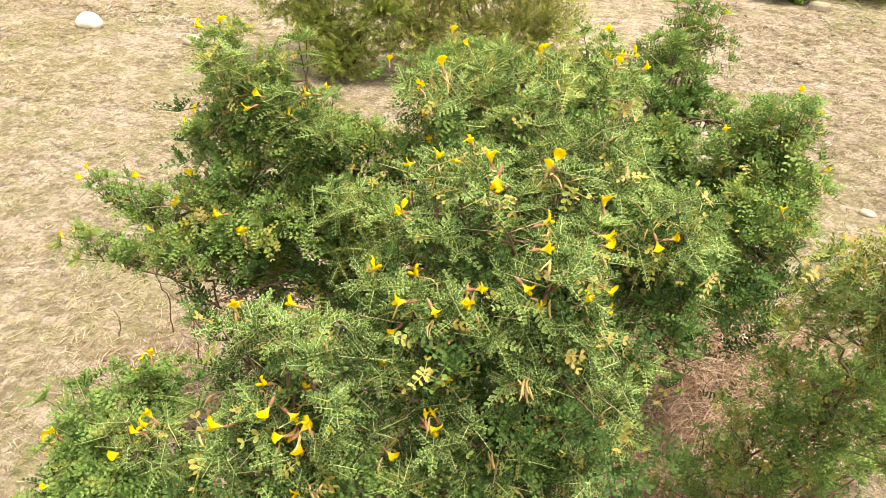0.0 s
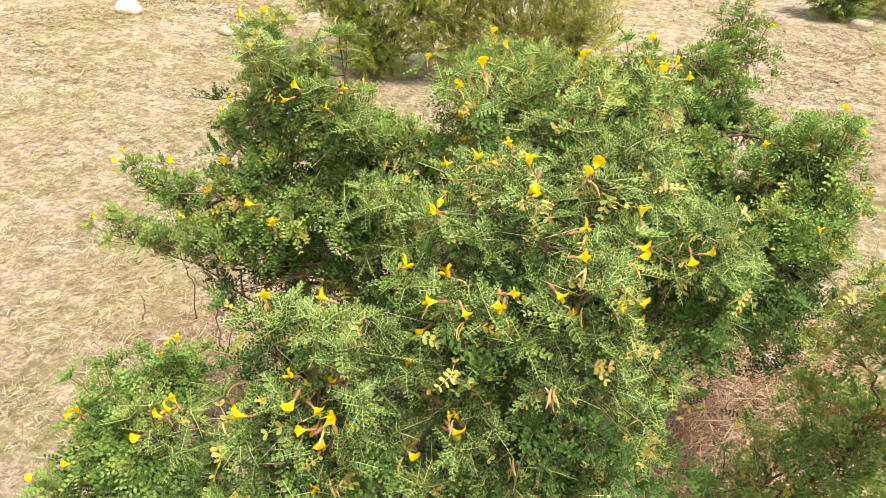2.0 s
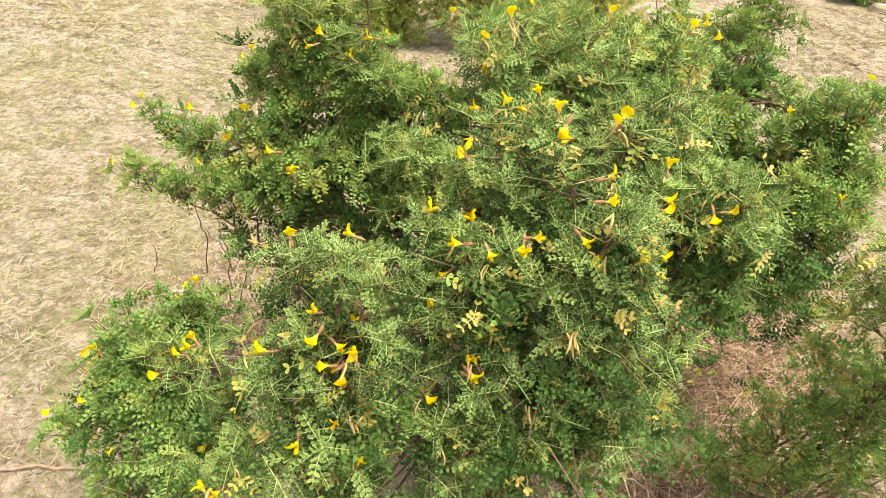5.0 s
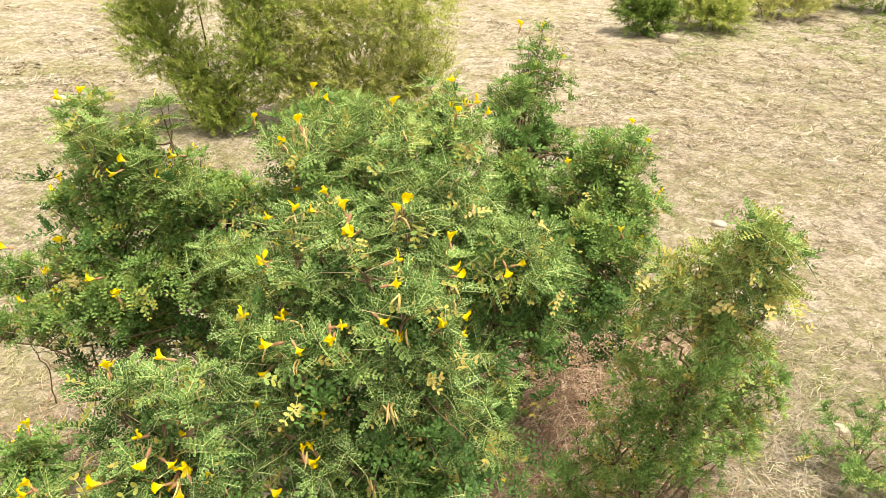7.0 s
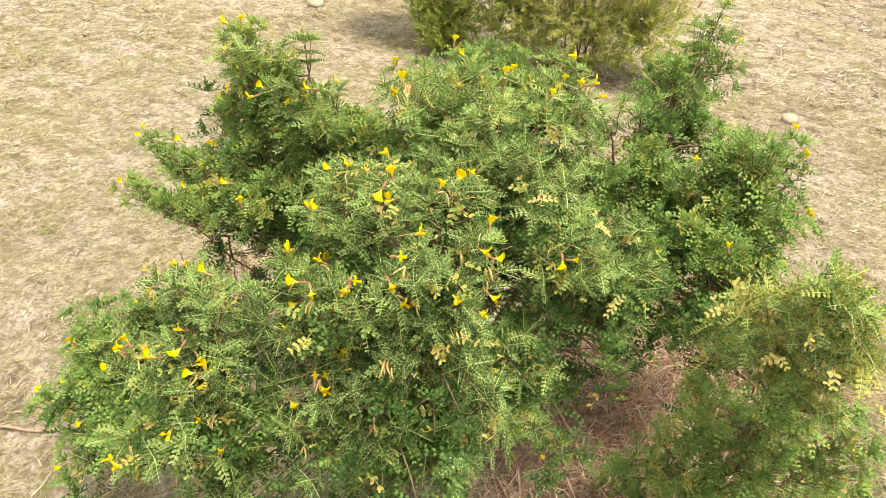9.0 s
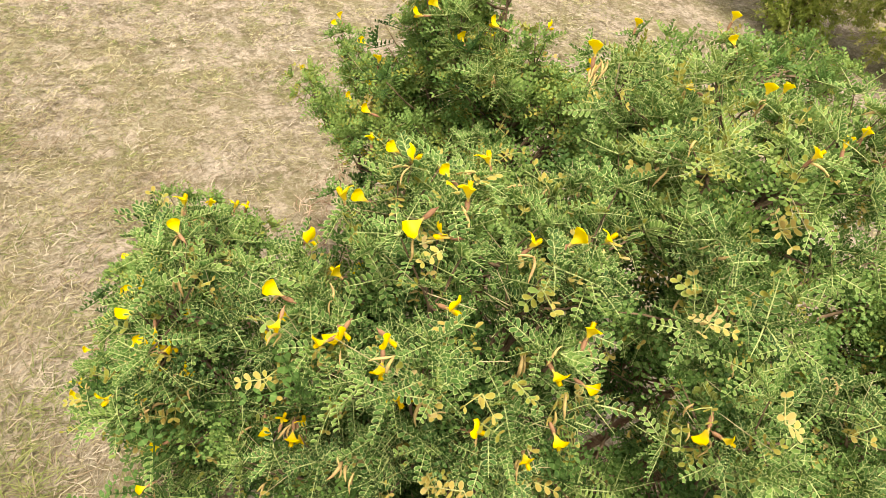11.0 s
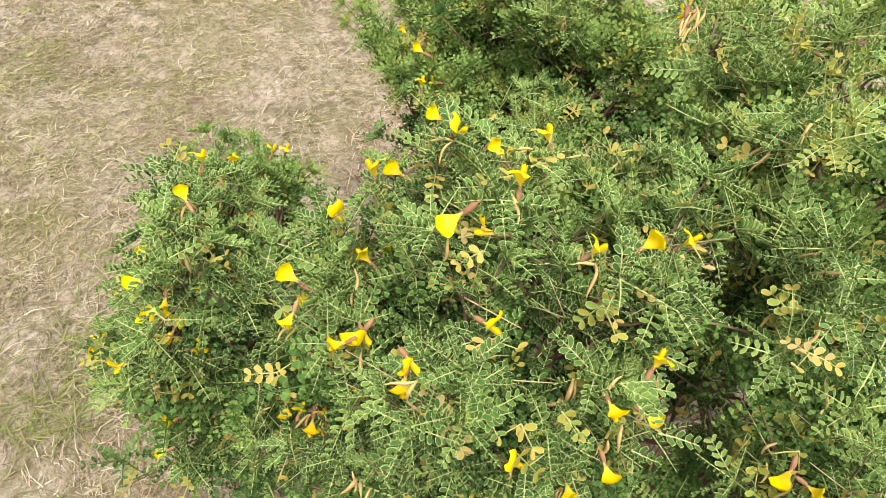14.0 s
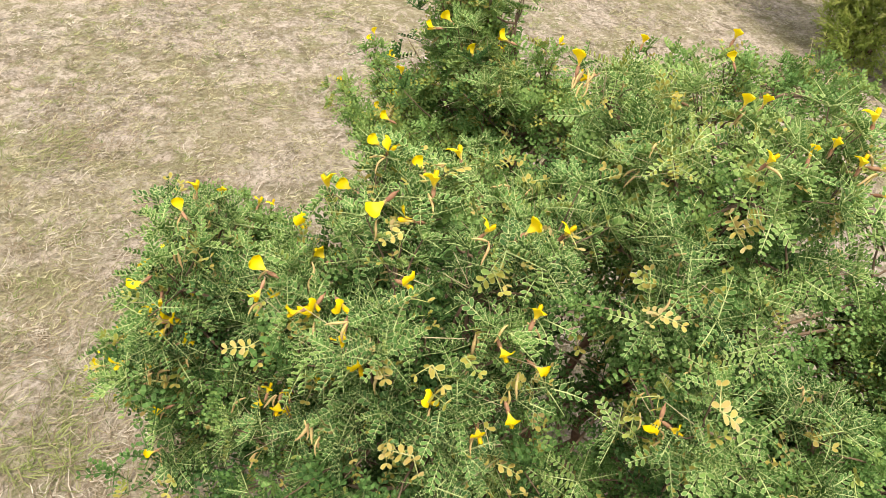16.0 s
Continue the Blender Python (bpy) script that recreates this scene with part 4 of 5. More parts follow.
low_left_flowers = [
    (-0.14, 1.02, 0.53, -153, 6), (-0.11, 0.89, 0.49, -122, -33), (-0.05, 0.93, 0.52, -138, -7), (-0.031, 0.972, 0.64, 169, 43), (0.043, 1.15, 0.706, 102, 71), (0.06, 0.89, 0.48, -128, -11),
    (0.073, 1.101, 0.722, -168, 55), (0.105, 1.118, 0.769, 121, 55), (0.145, 0.955, 0.671, -135, -17), (0.146, 0.788, 0.49, -98, 3), (0.2, 0.965, 0.748, -149, 9), (0.24, 0.97, 0.8, 173, 47),
    (0.245, 0.952, 0.793, -99, 17), (0.28, 0.92, 0.59, -113, -40),
]
low_left_withered = []
side_top_tufts = [
    (1.38, 1.53, 1.17), (1.42, 1.54, 1.16), (1.37, 1.55, 1.12), (1.42, 1.56, 1.1), (1.46, 1.55, 1.12), (1.47, 1.58, 1.05),
    (1.43, 1.59, 1.03), (1.39, 1.58, 1.05), (1.34, 1.57, 1.07), (1.3, 1.57, 1.06), (1.33, 1.59, 1.02), (1.3, 1.61, 0.98),
    (1.51, 1.61, 0.98), (1.49, 1.62, 0.94), (1.4, 1.62, 0.95), (1.36, 1.63, 0.92), (1.33, 1.64, 0.9), (1.3, 1.65, 0.87),
    (1.44, 1.66, 0.86), (1.39, 1.66, 0.86), (1.48, 1.65, 0.87), (1.23, 1.7, 0.9), (1.26, 1.7, 0.96), (1.25, 1.71, 0.82),
    (1.29, 1.68, 0.9),
]
side_mid_tufts = [
    (1.24, 1.68, 0.72), (1.28, 1.7, 0.68), (1.33, 1.72, 0.65), (1.38, 1.72, 0.66), (1.41, 1.7, 0.71), (1.46, 1.7, 0.73),
    (1.24, 1.73, 0.59), (1.29, 1.74, 0.56), (1.35, 1.76, 0.57), (1.42, 1.76, 0.56), (1.47, 1.75, 0.6), (1.54, 1.8, 0.5),
    (1.6, 1.82, 0.42), (1.49, 1.8, 0.69), (1.53, 1.8, 0.73), (1.58, 1.8, 0.66), (1.54, 1.8, 0.59), (1.61, 1.8, 0.58),
    (1.45, 1.8, 0.75), (1.6, 1.8, 0.69), (1.57, 1.8, 0.52), (1.51, 1.8, 0.53), (1.42, 1.8, 0.66),
]
side_low_tufts = [
    (1.19, 1.72, 0.5), (1.26, 1.75, 0.46), (1.32, 1.75, 0.48), (1.37, 1.75, 0.5), (1.43, 1.78, 0.48), (1.13, 1.7, 0.4),
    (1.2, 1.74, 0.36), (1.26, 1.77, 0.35), (1.33, 1.76, 0.37), (1.38, 1.76, 0.4), (1.45, 1.8, 0.36), (1.1, 1.74, 0.25),
    (1.17, 1.78, 0.22), (1.24, 1.78, 0.24), (1.32, 1.78, 0.25), (1.4, 1.8, 0.26), (1.08, 1.79, 0.15), (1.17, 1.8, 0.14),
    (1.26, 1.82, 0.15), (1.5, 1.86, 0.32), (1.57, 1.92, 0.28), (1.64, 1.97, 0.3), (1.6, 2.05, 0.2), (1.7, 2.1, 0.22), (1.48, 1.95, 0.18),
]
trailing_left_tufts = [
    (-0.41, 1.41, 0.75), (-0.36, 1.41, 0.75), (-0.32, 1.41, 0.76), (-0.27, 1.41, 0.75), (-0.24, 1.43, 0.78), (-0.2, 1.41, 0.76),
    (-0.16, 1.43, 0.79), (-0.13, 1.41, 0.77), (-0.09, 1.41, 0.81), (-0.06, 1.41, 0.77), (-0.02, 1.41, 0.82), (0.02, 1.42, 0.79),
]
trailing_left_flowers = [
    (-0.45, 1.41, 0.73, -155, 28),
]
trailing_left_withered = []

pea_shrub((0.55, 1.62, 0.0), "bushy green feather-leaved shrub covered in yellow pea flowers", [
    ((0.38, 1.98, 1.05), back_a_tufts, back_a_flowers, back_a_withered, 1.0, 0.2),
    ((0.71, 1.76, 1.11), back_b_tufts, back_b_flowers, back_b_withered, 1.0, 0.2),
    ((0.76, 1.79, 0.85), inner_right_a_tufts, inner_right_a_flowers, inner_right_a_withered, 1.0, 0.08),
    ((1.0, 1.74, 0.83), inner_right_b_tufts, inner_right_b_flowers, inner_right_b_withered, 1.0, 0.08),
    ((0.65, 1.2, 1.03), crown_a_tufts, crown_a_flowers, crown_a_withered, 1.0, 0.14),
    ((0.82, 1.26, 1.04), crown_b_tufts, crown_b_flowers, crown_b_withered, 1.0, 0.07),
    ((0.68, 1.46, 0.98), mid_crown_tufts, [], [], 1.0, 0.14),
    ((0.52, 0.96, 0.84), front_a_tufts, front_a_flowers, front_a_withered, 1.0, 0.06),
    ((0.78, 1.19, 0.7), front_b_tufts, front_b_flowers, front_b_withered, 1.0, 0.03),
    ((0.01, 1.58, 0.85), far_left_a_tufts, far_left_a_flowers, far_left_a_withered, 1.0, 0.27),
    ((0.12, 1.60, 1.0), far_left_top_tufts, [], [], 1.0, 0.22),
    ((0.23, 1.63, 0.92), far_left_b_tufts, far_left_b_flowers, far_left_b_withered, 1.0, 0.27),
    ((-0.21, 1.49, 0.79), long_left_tufts, long_left_flowers, long_left_withered, 0.64, 0.22),
    ((0.88, 2.19, 0.96), tall_back_tufts, tall_back_flowers, tall_back_withered, 1.0, 0.2),
    ((1.17, 2.08, 0.81), right_tufts, right_flowers, right_withered, 1.0, 0.2),
    ((1.18, 2.12, 0.9), right_top_tufts, [], [], 1.0, 0.2),
    ((0.11, 0.98, 0.56), low_left_tufts, low_left_flowers, low_left_withered, 1.0, 0.17),
    ((-0.21, 1.41, 0.69), trailing_left_tufts, trailing_left_flowers, trailing_left_withered, 0.64, 0.22),
], 21, 300, ((0.45, 0.9, 0.98), (0.95, 1.45, 1.35)))
pea_shrub((1.33, 1.93, 0.0), "sparse low feather-leaved shrub with bare brown stems", [
    ((1.41, 1.62, 1.02), side_top_tufts, [], [], 0.68, 0.26),
    ((1.36, 1.72, 0.62), side_mid_tufts, [], [], 0.68, 0.29),
    ((1.26, 1.77, 0.30), side_low_tufts, [], [], 0.66, 0.29),
], 22, thick=0.008)
pea_shrub((2.05, 2.2, 0.0), "low young feather-leaved shrub in dry grass", [
    ((2.06, 2.2, 0.12), [(2.0, 2.2, 0.2), (2.1, 2.12, 0.18), (1.94, 2.3, 0.2), (2.14, 2.25, 0.2), (2.05, 2.05, 0.15), (2.2, 2.15, 0.17), (1.98, 2.1, 0.14), (2.08, 2.3, 0.24), (2.16, 2.02, 0.13), (1.9, 2.2, 0.13)], [], [], 0.7, 0.16),
], 23, thick=0.004)


# ---- dry grass litter ----
def patches(xy, patch, seed):
    return np.array([noise.noise((x * patch, y * patch, seed)) + 0.5 * noise.noise((x * patch * 2.7, y * patch * 2.7, seed + 5)) for x, y in xy])


def blades(rnd, base, heading, rise, length, width, curl, tone, short):
    """Flat bent blades of grass lying or standing on the ground."""
    k = len(base)
    d = np.stack([np.cos(heading), np.sin(heading), 0 * heading], 1)
    side = np.stack([-np.sin(heading), np.cos(heading), 0 * heading], 1)
    bend = rnd.normal(0, curl, k)
    v = []
    for f, w in ((0.0, 1.0), (1.0, 0.45)) if short else ((0.0, 1.0), (0.5, 0.9), (1.0, 0.25)):
        c = base + d * (length * f * np.cos(rise))[:, None] + side * (bend * length * f * f)[:, None]
        c[:, 2] += np.maximum(length * f * np.sin(rise) * (1 - 0.35 * f), -0.004)
        tilt = side * (width * w / 2)[:, None] + np.array([0, 0, 1.0]) * (width * w * 0.2)[:, None]
        v += [c - tilt, c + tilt]
    v = np.stack(v, 1)
    n = v.shape[1]
    i = (np.arange(k) * n)[:, None]
    t = np.concatenate([i + q for q in ([[0, 1, 3]], [[0, 3, 2]], [[2, 3, 5]], [[2, 5, 4]])[: 2 if short else 4]])
    return v.reshape(-1, 3), t, np.repeat(tone, n)


def litter(name, mat, n, low, high, patch, seed, length, width, lift, curl, label, oval=None, floor=0.40):
    """Single blades strewn in a box, thicker where the patch noise is high."""
    rnd = np.random.RandomState(seed)
    xy = rnd.uniform(low, high, (n, 2))
    f = patches(xy, patch, seed)
    keep = rnd.rand(n) < np.clip(floor + 1.5 * f, 0.03, 1)
    if oval:
        keep &= rnd.rand(n) < np.clip(1.6 - 1.4 * np.hypot((xy[:, 0] - oval[0]) / oval[2], (xy[:, 1] - oval[1]) / oval[3]), 0, 1)
    xy, f = xy[keep], f[keep]
    k = len(xy)
    base = np.column_stack([xy, land(xy[:, 0], xy[:, 1]) + rnd.uniform(0, 0.014, k)])
    v, t, tone = blades(rnd, base, rnd.uniform(0, 2 * np.pi, k), radians(1) * rnd.normal(lift, lift * 0.7, k), length * rnd.uniform(0.5, 1.5, k), width * rnd.uniform(0.6, 1.4, k), curl, rnd.uniform(0, 1, k), length < 0.055)
    tagged(new(name, mesh_of(name, v, t, mat, False, tone=tone)), label, "grass", kind="stuff")


def clumps(name, mat, n, low, high, patch, seed, spread, length, width, per, label, floor=0.45, curl=0.35):
    """Small flat clumps of dry grass: blades that lean out of one crown, each clump of its own shade."""
    rnd = np.random.RandomState(seed)
    xy = rnd.uniform(low, high, (n, 2))
    f = patches(xy, patch, 7.3)
    xy = xy[rnd.rand(n) < np.clip(floor + 1.5 * f, 0.06, 1)]
    m = len(xy)
    big = rnd.uniform(0.6, 1.5, m)
    shade, comb = np.clip(rnd.normal(0.45, 0.27, m), 0, 1), rnd.uniform(0, 2 * np.pi, m)
    own = np.repeat(np.arange(m), per)
    k = len(own)
    a = comb[own] + rnd.normal(0, 1.3, k)
    off = np.stack([np.cos(a), np.sin(a)], 1) * (np.abs(rnd.normal(0, spread, k)) * big[own])[:, None]
    p = xy[own] + off
    base = np.column_stack([p, land(p[:, 0], p[:, 1]) + rnd.uniform(0.0, 0.012, k)])
    v, t, tone = blades(rnd, base, a + rnd.normal(0, 0.5, k), radians(1) * np.abs(rnd.normal(18, 16, k)), length * big[own] * rnd.uniform(0.6, 1.4, k), width * rnd.uniform(0.6, 1.4, k), curl, np.clip(shade[own] + rnd.normal(0, 0.19, k), 0, 1), curl < 0.5)
    tagged(new(name, mesh_of(name, v, t, mat, False, tone=tone)), label, "grass", kind="stuff")


# the bare side: clumped short grass on sand
clumps("dry_grass", straw, 4200, (-1.6, -0.2), (0.7, 2.6), 4.2, 31, 0.022, 0.026, 0.0022, 8, "small flat clumps of pale curled dry grass on sandy soil", 0.5, 1.3)
clumps("dry_grass", olive_straw, 5000, (-1.6, -0.2), (0.7, 2.6), 3.1, 36, 0.024, 0.026, 0.0022, 8, "short yellowish dry grass matted on sandy soil", 0.5, 1.3)
for _low, _high, _seed in (((-2.8, -0.2), (-1.6, 5.4), 28), ((-1.6, 2.6), (0.7, 5.4), 29)):
    clumps("dry_grass", straw, 2600, _low, _high, 4.2, _seed, 0.020, 0.022, 0.0030, 8, "small flat clumps of pale dry grass on sandy soil", 0.5)
    clumps("dry_grass", olive_straw, 3200, _low, _high, 3.1, _seed + 40, 0.022, 0.022, 0.0030, 8, "short yellowish dry grass matted on sandy soil", 0.5)
clumps("brown_litter", red_straw, 7000, (-2.8, -0.2), (0.7, 5.4), 2.2, 38, 0.020, 0.016, 0.0028, 8, "brown clumps of crumbled dead grass on sandy soil", 0.45)
clumps("short_grass", green_blade, 5500, (-2.8, -0.6), (0.7, 5.4), 1.8, 35, 0.020, 0.022, 0.0026, 8, "short olive-green grass in patches", 0.22)
litter("dry_grass", straw, 700, (-2.8, -0.6), (0.9, 5.4), 2.6, 37, 0.055, 0.0016, 10, 1.2, "long pale dry grass stalks on sandy soil")
clumps("dry_grass", olive_straw, 6500, (-7.0, 0.6), (-2.8, 6.0), 1.5, 33, 0.03, 0.030, 0.0045, 7, "clumps of pale dry grass on sandy soil")
clumps("brown_litter", red_straw, 5000, (-7.0, 0.6), (-2.8, 6.0), 1.5, 48, 0.03, 0.026, 0.0055, 7, "brown clumps of dead grass on sandy soil")
clumps("short_grass", green_blade, 4000, (-7.0, 0.6), (-2.3, 6.0), 0.9, 40, 0.03, 0.030, 0.0045, 7, "short olive-green grass in patches", 0.2)
for _name, _mat, _n, _seed, _label in (("brown_litter", red_straw, 8000, 53, "brown curling dead grass round the shrub's foot"), ("dry_grass", straw, 7000, 56, "pale curling dry grass round the shrub's foot"), ("short_grass", green_blade, 6000, 57, "olive grass round the shrub's foot")):
    litter(_name, _mat, _n, (-1.0, -0.1), (0.9, 1.7), 3.6, _seed, 0.056, 0.0022, 12, 1.6, _label, (0.1, 0.8, 0.95, 0.8), 0.5)
litter("brown_litter", red_straw, 8000, (1.1, 1.4), (2.7, 3.2), 2.4, 54, 0.058, 0.0022, 22, 1.2, "brown tangled dry grass between low shrubs", (1.8, 2.2, 0.7, 0.8), 0.6)
litter("dry_grass", straw, 11000, (1.1, 1.4), (2.7, 3.4), 2.4, 59, 0.062, 0.0022, 26, 1.3, "pale tangled dry grass between low shrubs", (1.9, 2.4, 0.75, 0.9), 0.6)
clumps("short_grass", green_blade, 1000, (1.2, 1.3), (3.0, 3.0), 1.1, 55, 0.02, 0.06, 0.0026, 9, "green grass among dry straw", 0.2)
# single greener and browner patches on the bare side
for _name, _mat, _x, _y, _r, _n, _seed, _label in (
    ("short_grass", green_blade, 0.09, 0.53, 0.13, 700, 81, "tuft of yellow-green grass on bare soil"),
    ("short_grass", green_blade, -0.08, 0.62, 0.14, 420, 82, "thin patch of olive grass on bare soil"),
    ("short_grass", green_blade, -1.38, 0.40, 0.22, 900, 83, "patch of grey-green grass on bare soil"),
    ("brown_litter", red_straw, 0.34, 0.74, 0.22, 1500, 84, "brown crumbled litter at the shrub's edge"),
    ("brown_litter", red_straw, -1.45, 0.55, 0.25, 1200, 85, "brown matted dead grass on bare soil"),
    ("brown_litter", red_straw, -0.95, 0.95, 0.25, 1200, 86, "brown matted dead grass on bare soil"),
):
    litter(_name, _mat, _n, (_x - _r, _y - _r), (_x + _r, _y + _r), 5.0, _seed, 0.042, 0.0028, 20, 1.3, _label, (_x, _y, _r * 0.9, _r * 0.9), 0.8)
# the grassy side: matted curling straw
clumps("dry_grass", straw, 8000, (0.6, 1.2), (4.2, 5.2), 2.8, 41, 0.022, 0.028, 0.0028, 8, "matted tufts of pale dry grass", 0.6)
clumps("brown_litter", red_straw, 7500, (0.6, 1.2), (4.2, 5.2), 2.2, 44, 0.022, 0.026, 0.0030, 8, "matted tufts of brown dry grass", 0.55)
litter("dry_grass", straw, 6000, (0.6, 1.2), (4.2, 5.2), 2.8, 58, 0.058, 0.0019, 24, 1.4, "curling pale dry grass stalks", None, 0.6)
clumps("dry_grass", straw, 5500, (0.4, 5.2), (6.0, 8.6), 2.0, 49, 0.028, 0.038, 0.0036, 8, "matted tufts of pale dry grass", 0.6)
clumps("brown_litter", red_straw, 5500, (0.4, 5.2), (6.0, 8.6), 2.0, 50, 0.028, 0.034, 0.0042, 8, "matted tufts of brown dry grass", 0.55)
litter("short_grass", green_blade, 16000, (1.0, 2.2), (4.6, 8.0), 0.9, 51, 0.06, 0.0030, 35, 0.5, "sparse green grass among dry straw", None, 0.15)
# far off
clumps("dry_grass", straw, 7000, (-7.0, 5.2), (6.5, 14.0), 1.0, 32, 0.04, 0.05, 0.0075, 7, "clumps of pale dry grass on sandy soil", 0.6)
clumps("brown_litter", red_straw, 6000, (-7.0, 5.2), (6.5, 14.0), 1.0, 39, 0.04, 0.045, 0.0080, 7, "brown clumps of dead grass on sandy soil")
clumps("short_grass", green_blade, 5000, (1.8, 7.2), (6.5, 14.0), 0.7, 43, 0.04, 0.09, 0.0060, 7, "green grass growing among dry straw", 0.4)
# tangles under the shrubs
litter("reddish_grass", pink_straw, 30000, (0.55, 1.5), (1.75, 3.4), 1.2, 34, 0.11, 0.0032, 36, 0.9, "tangled reddish dry grass under the shrub", (1.12, 2.3, 0.55, 0.9), 0.7)
litter("reddish_grass", pink_straw, 9000, (-1.2, 1.3), (0.3, 2.4), 1.2, 52, 0.06, 0.0028, 22, 0.8, "thin reddish dry grass beside the shrub", (-0.45, 1.85, 0.55, 0.45), 0.6)


# ---- shrubs behind ----
def needle(length, width):
    v = np.array([(0, 0, 0), (0.5 * length, width / 2, 0.0), (0.5 * length, -width / 2, 0.0), (length, 0, -0.1 * length)])
    return v, np.array([(0, 2, 1), (1, 2, 3)]), {"rim": np.array([0.0, 1, 1, 1])}


def plume_shrub(name, x, y, lobes, plumes, tone, label, seed, needle_size=1.0):
    """A bushy shrub: masses (centre, radii) of feathery sprays, each a bent shoot set with needle-like leaves, paler at its tip."""
    rnd = np.random.RandomState(seed)
    base = np.array([x, y, float(land(x, y)) - 0.01])
    shrub = thing(name, base, label, "shrub")
    at, d, up, size, tn = [], [], [], [], []
    middles, radii = np.array([q[0] for q in lobes], float), np.array([q[1] for q in lobes], float)
    share = np.prod(radii, axis=1) ** 0.67
    pick = rnd.choice(len(lobes), plumes, p=share / share.sum())
    for k, which in enumerate(pick):
        mid, rad = middles[which], radii[which]
        out = unit(rnd.normal(0, 1, 3) + [0, -0.25, 0.15])
        deep = 0.45 if rnd.rand() < 0.3 else rnd.uniform(0.75, 1.08)
        tip = mid + out * rad * deep
        tip[2] = max(tip[2], 0.04)
        span = rnd.uniform(0.10, 0.20) * needle_size**0.5
        axis = unit(out * [1, 1, 0.7] + [0, 0, 0.35] + rnd.normal(0, 0.25, 3))
        if k % 240 == 0:
            root = np.append(mid[:2] * 0.35 + rnd.normal(0, 0.05, 2), 0.0)
            line = np.concatenate([bent(root, mid, 5, 0.03, 0.015, rnd), bent(mid, tip, 4, 0.02, 0.01, rnd)[1:]])
            v, t, _ = tube(line, np.linspace(0.007, 0.002, len(line)), 5)
            part("stem", mesh_of("stem", v, t, bark), shrub)
        n = 36
        f = np.sort(rnd.rand(n))
        curve = unit(np.cross(axis, rnd.normal(0, 1, 3))) * rnd.uniform(-0.3, 0.3)
        p = tip + axis * ((f[:, None] - 0.8) * span) + curve * ((f[:, None] ** 2) * span) + rnd.normal(0, 0.003, (n, 3))
        o = unit(unit(rnd.normal(0, 1, (n, 3))) + axis * (0.9 + 0.8 * f[:, None]))
        at.append(p), d.append(o), up.append(unit(rnd.normal(0, 0.4, (n, 3)) + [0, -0.4, 1]))
        size.append(rnd.uniform(0.8, 1.3, n) * needle_size * (1.15 - 0.45 * f))
        tn.append(np.clip(tone + rnd.normal(0, 0.08) + 0.30 * (f - 0.6) + rnd.normal(0, 0.06, n), 0, 1))
    at, d, up, size, tn = (np.concatenate(q) for q in (at, d, up, size, tn))
    v, t, f = stamp(needle(0.030, 0.0062), frames_of(at, d, up, size), tn)
    tagged(part("foliage", mesh_of("foliage", v, t, leaf_olive, **f), shrub), kind="stuff")
    return shrub


plume_shrub("feathery_shrub", -1.66, 4.74, [((0.12, 0, 0.20), (0.34, 0.28, 0.24)), ((-0.02, 0.0, 0.42), (0.26, 0.28, 0.2)), ((-0.28, 0, 0.62), (0.32, 0.32, 0.28)), ((-0.42, 0.05, 0.85), (0.26, 0.28, 0.22)), ((0.42, 0.05, 0.60), (0.32, 0.32, 0.34)), ((0.0, 0.1, 1.15), (0.52, 0.45, 0.34)), ((0.45, 0.1, 0.95), (0.3, 0.3, 0.3))], 2500, 0.64, "dark green feathery shrub on dry ground", 41)
plume_shrub("feathery_shrub", -0.60, 4.98, [((-0.40, 0, 0.34), (0.36, 0.34, 0.34)), ((0.05, 0, 0.36), (0.42, 0.36, 0.36)), ((0.42, 0.05, 0.42), (0.34, 0.34, 0.34)), ((-0.25, 0.1, 0.80), (0.42, 0.4, 0.32)), ((0.3, 0.1, 0.85), (0.45, 0.4, 0.34))], 2200, 0.86, "yellow-green feathery shrub on dry ground", 42)
for _x, _y, _r, _h, _n, _t, _label, _seed in (
    (1.50, 9.12, 0.38, 0.72, 420, 0.22, "green low shrub beside a concrete lump", 43),
    (2.3, 9.7, 0.48, 0.58, 320, 0.80, "yellowing dry bushy grass clump", 44),
    (3.2, 11.0, 0.8, 0.72, 420, 0.97, "brown withered shrub on dry ground", 45),
    (4.0, 12.0, 0.70, 0.80, 300, 0.55, "olive low shrub on dry ground", 47),
    (4.9, 11.8, 0.60, 0.90, 340, 0.25, "green low shrub on dry ground", 46),
):
    plume_shrub("distant_shrub", _x, _y, [((0, 0, _h * 0.4), (_r, _r, _h * 0.45)), ((-_r * 0.4, 0, _h * 0.65), (_r * 0.6, _r * 0.6, _h * 0.35)), ((_r * 0.4, 0, _h * 0.55), (_r * 0.6, _r * 0.6, _h * 0.4))], _n, _t, _label, _seed, 1.8)


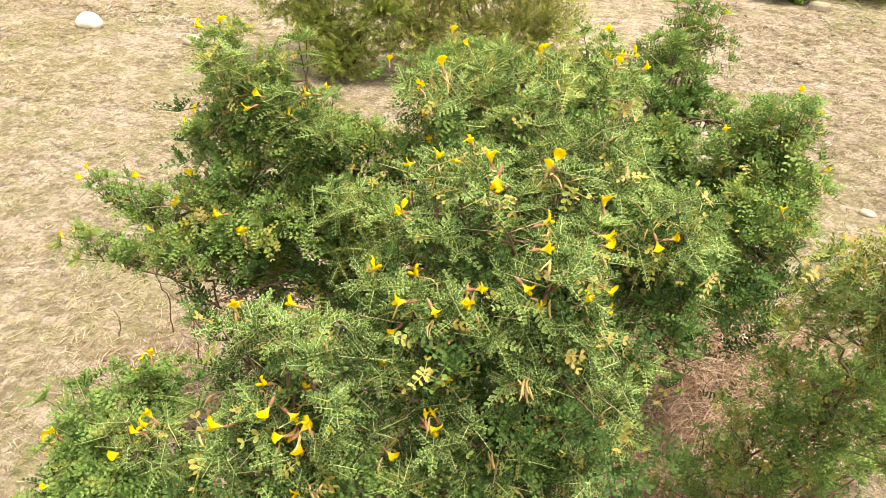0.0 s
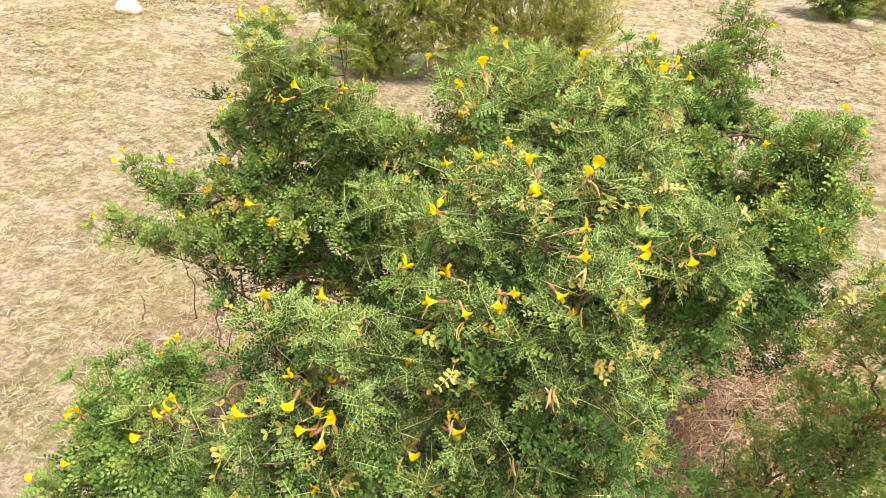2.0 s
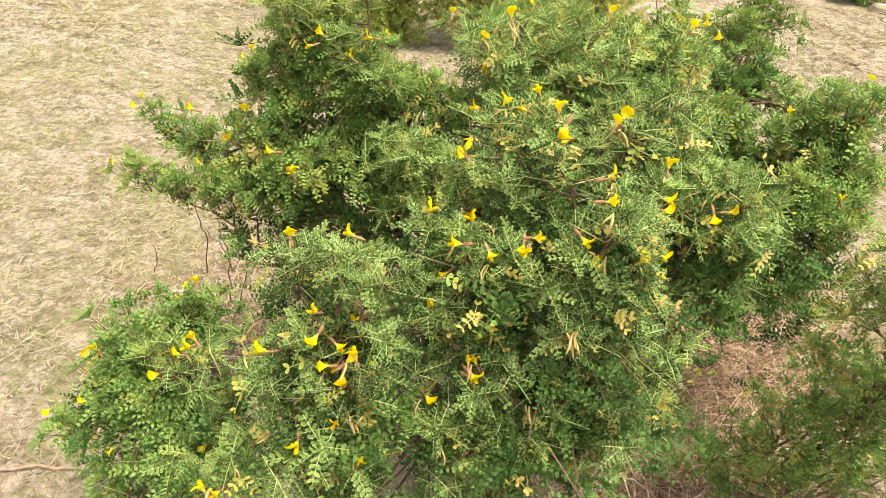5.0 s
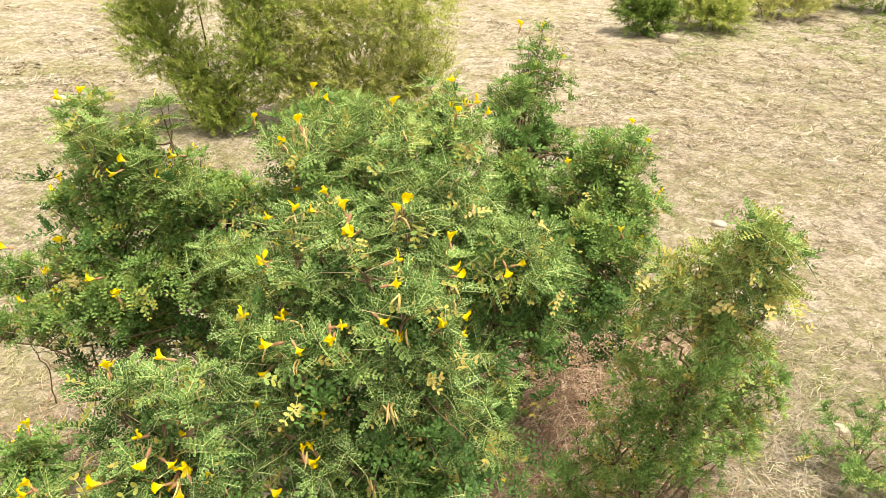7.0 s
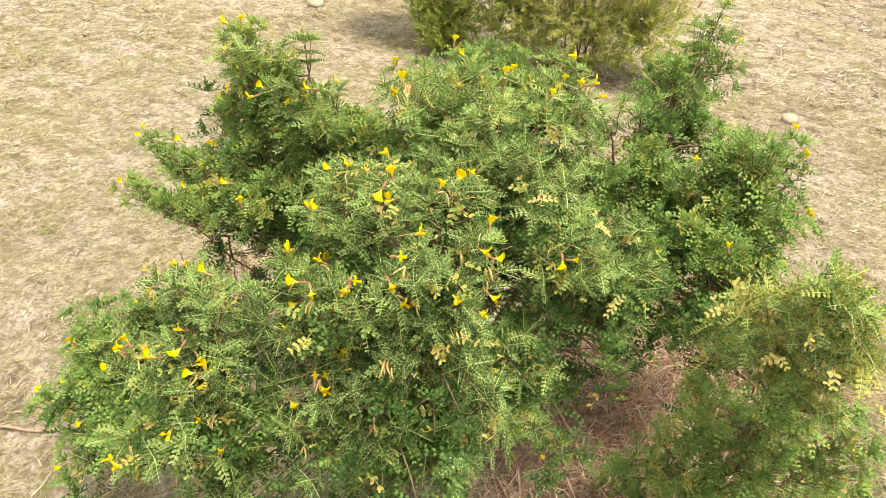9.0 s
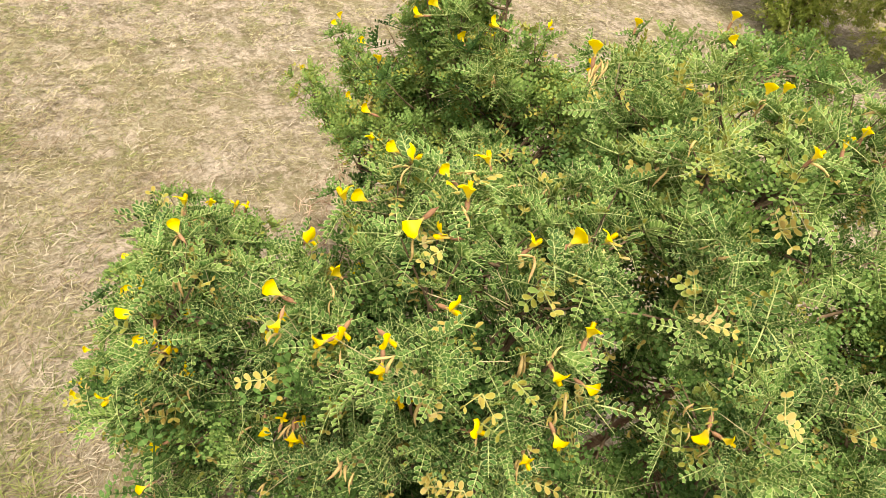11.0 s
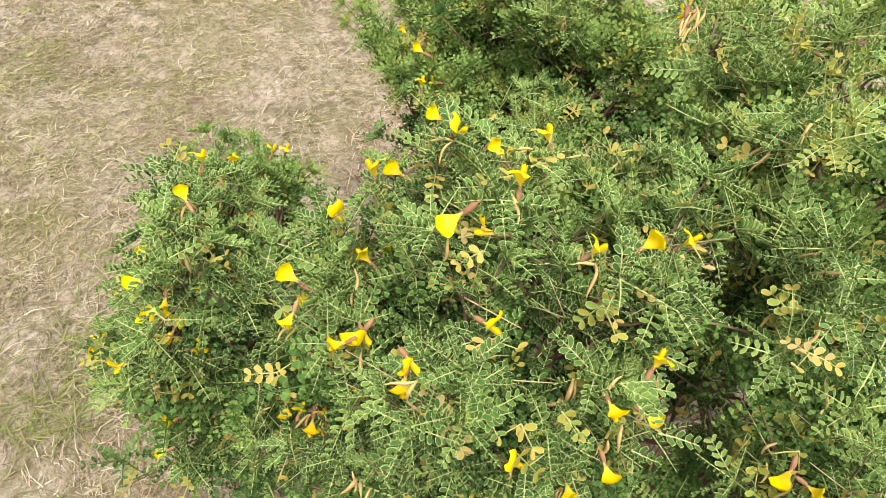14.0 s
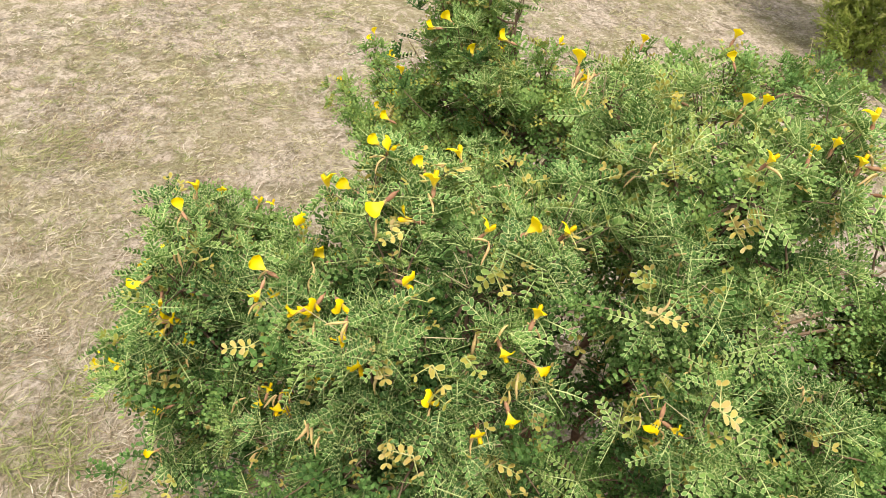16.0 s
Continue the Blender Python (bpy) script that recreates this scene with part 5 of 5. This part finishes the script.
# ---- stones ----
def stone(name, x, y, size, flat, mat, label, seed, boxy=0.0):
    rnd = np.random.RandomState(seed)
    bm = bmesh.new()
    if boxy:
        bmesh.ops.create_cube(bm, size=1.6)
        bmesh.ops.bevel(bm, geom=bm.edges[:], offset=0.10, segments=2, affect="EDGES")
        bmesh.ops.subdivide_edges(bm, edges=bm.edges[:], cuts=2, use_grid_fill=True)
    else:
        bmesh.ops.create_icosphere(bm, subdivisions=3, radius=1.0)
    off = Vector(rnd.uniform(0, 50, 3))
    for v in bm.verts:
        v.co *= 1 + (0.28 - 0.18 * (boxy > 0)) * noise.noise(v.co * 0.9 + off) + 0.06 * noise.noise(v.co * 3 + off)
        v.co = Vector((v.co.x * size[0], v.co.y * size[1], v.co.z * flat))
    me = bpy.data.meshes.new(name)
    bm.to_mesh(me)
    bm.free()
    for p in me.polygons:
        p.use_smooth = True
    me.materials.append(mat)
    ob = tagged(new(name, me), label, "stone")
    ob.matrix_world = pose(x, y, float(land(x, y)) + flat * 0.45, 0, 0, rnd.uniform(-25, 25))
    return ob


stone("stone", -4.10, 4.88, (0.12, 0.09), 0.085, stone_white, "rounded white stone on dry ground", 51)
stone("stone", -3.0, 4.85, (0.075, 0.06), 0.05, stone_pale, "small pale stone on dry ground", 52)
stone("stone", 1.287, 2.69, (0.030, 0.022), 0.018, stone_white, "small whitish stone among dry grass", 53)
stone("stone", 2.06, 2.43, (0.028, 0.022), 0.018, stone_pale, "small pale stone among dry grass", 56)
stone("stone", 2.08, 3.59, (0.042, 0.03), 0.016, stone_white, "flat pale stone among dry grass", 57)
stone("stone", 1.83, 4.03, (0.04, 0.03), 0.02, stone_pale, "small pale stone among dry grass", 58)
stone("stone", 0.86, 5.12, (0.05, 0.04), 0.035, stone_pale, "small pale stone on dry ground", 54)
stone("concrete_lump", 1.78, 8.75, (0.115, 0.07), 0.06, slab_stone, "broken lump of pale concrete", 55, 1.0)


# ---- dead stems, sticks and weeds ----
def stick(name, points, thick, mat, label, category="stick"):
    p = np.array(points, float)
    p[:, 2] += land(p[:, 0], p[:, 1])
    n = 12
    k = np.linspace(0, len(p) - 1, n)
    q = np.stack([np.interp(k, np.arange(len(p)), p[:, i]) for i in range(3)], 1)
    q[1:-1] += np.random.RandomState(int(abs(p[0, 0]) * 1000) % 999).normal(0, 0.003, (n - 2, 3))
    v, t, _ = tube(q - q[0], np.linspace(thick, thick * 0.5, n), 6)
    ob = tagged(new(name, mesh_of(name, v, t, mat)), label, category)
    ob.location = q[0]
    return ob


stick("dry_stalk", [(-1.66, 1.20, 0.01), (-1.52, 1.36, 0.02), (-1.40, 1.57, 0.01)], 0.0026, straw, "long pale dry stalk lying on soil", "stalk")
stick("stick", [(-0.62, 0.86, 0.012), (-0.45, 0.96, 0.02), (-0.30, 1.06, 0.012)], 0.006, dead_bark, "grey fallen stick on dry grass")
for _a, _b in (((-0.66, 1.88, 0.0), (-0.44, 1.66, 0.50)), ((-0.60, 1.95, 0.0), (-0.50, 1.72, 0.36)), ((-0.48, 1.80, 0.0), (-0.30, 1.60, 0.52)), ((-0.82, 1.78, 0.0), (-0.66, 1.66, 0.26)), ((-0.40, 1.72, 0.0), (-0.20, 1.62, 0.48))):
    _m = tuple((np.array(_a) + np.array(_b)) / 2 + [0.02, 0.0, 0.03])
    stick("dead_stem", [_a, _m, _b], 0.0026, dead_bark, "thin bare reddish-brown dead stem standing in soil", "stem")


def weed(x, y, size, seed):
    """A low broad-leaved weed."""
    rnd = np.random.RandomState(seed)
    plant = thing("weed", (x, y, float(land(x, y))), "small broad-leaved green weed among dry grass", "weed", "weeds")
    for k in range(5):
        a = k * 2.4 + rnd.uniform(-0.3, 0.3)
        v, t, f = leaflet(size, size * 0.42, 0.12)
        d = np.array([math.cos(a), math.sin(a), rnd.uniform(0.25, 0.7)])
        me = mesh_of("leaf", v, t, leaf_weed, rim=f["rim"] * 0.5, tone=np.full(len(v), rnd.uniform(0.3, 0.9)))
        part("leaf", me, plant, "", place(np.array([0, 0, 0.004]) + d * 0.01, d, np.array([0, 0, 1.0])))


for _k, (_x, _y, _s) in enumerate(((1.21, 2.66, 0.07), (0.965, 2.265, 0.085), (1.0, 2.2, 0.06), (1.55, 2.5, 0.05))):
    weed(_x, _y, _s, 70 + _k)
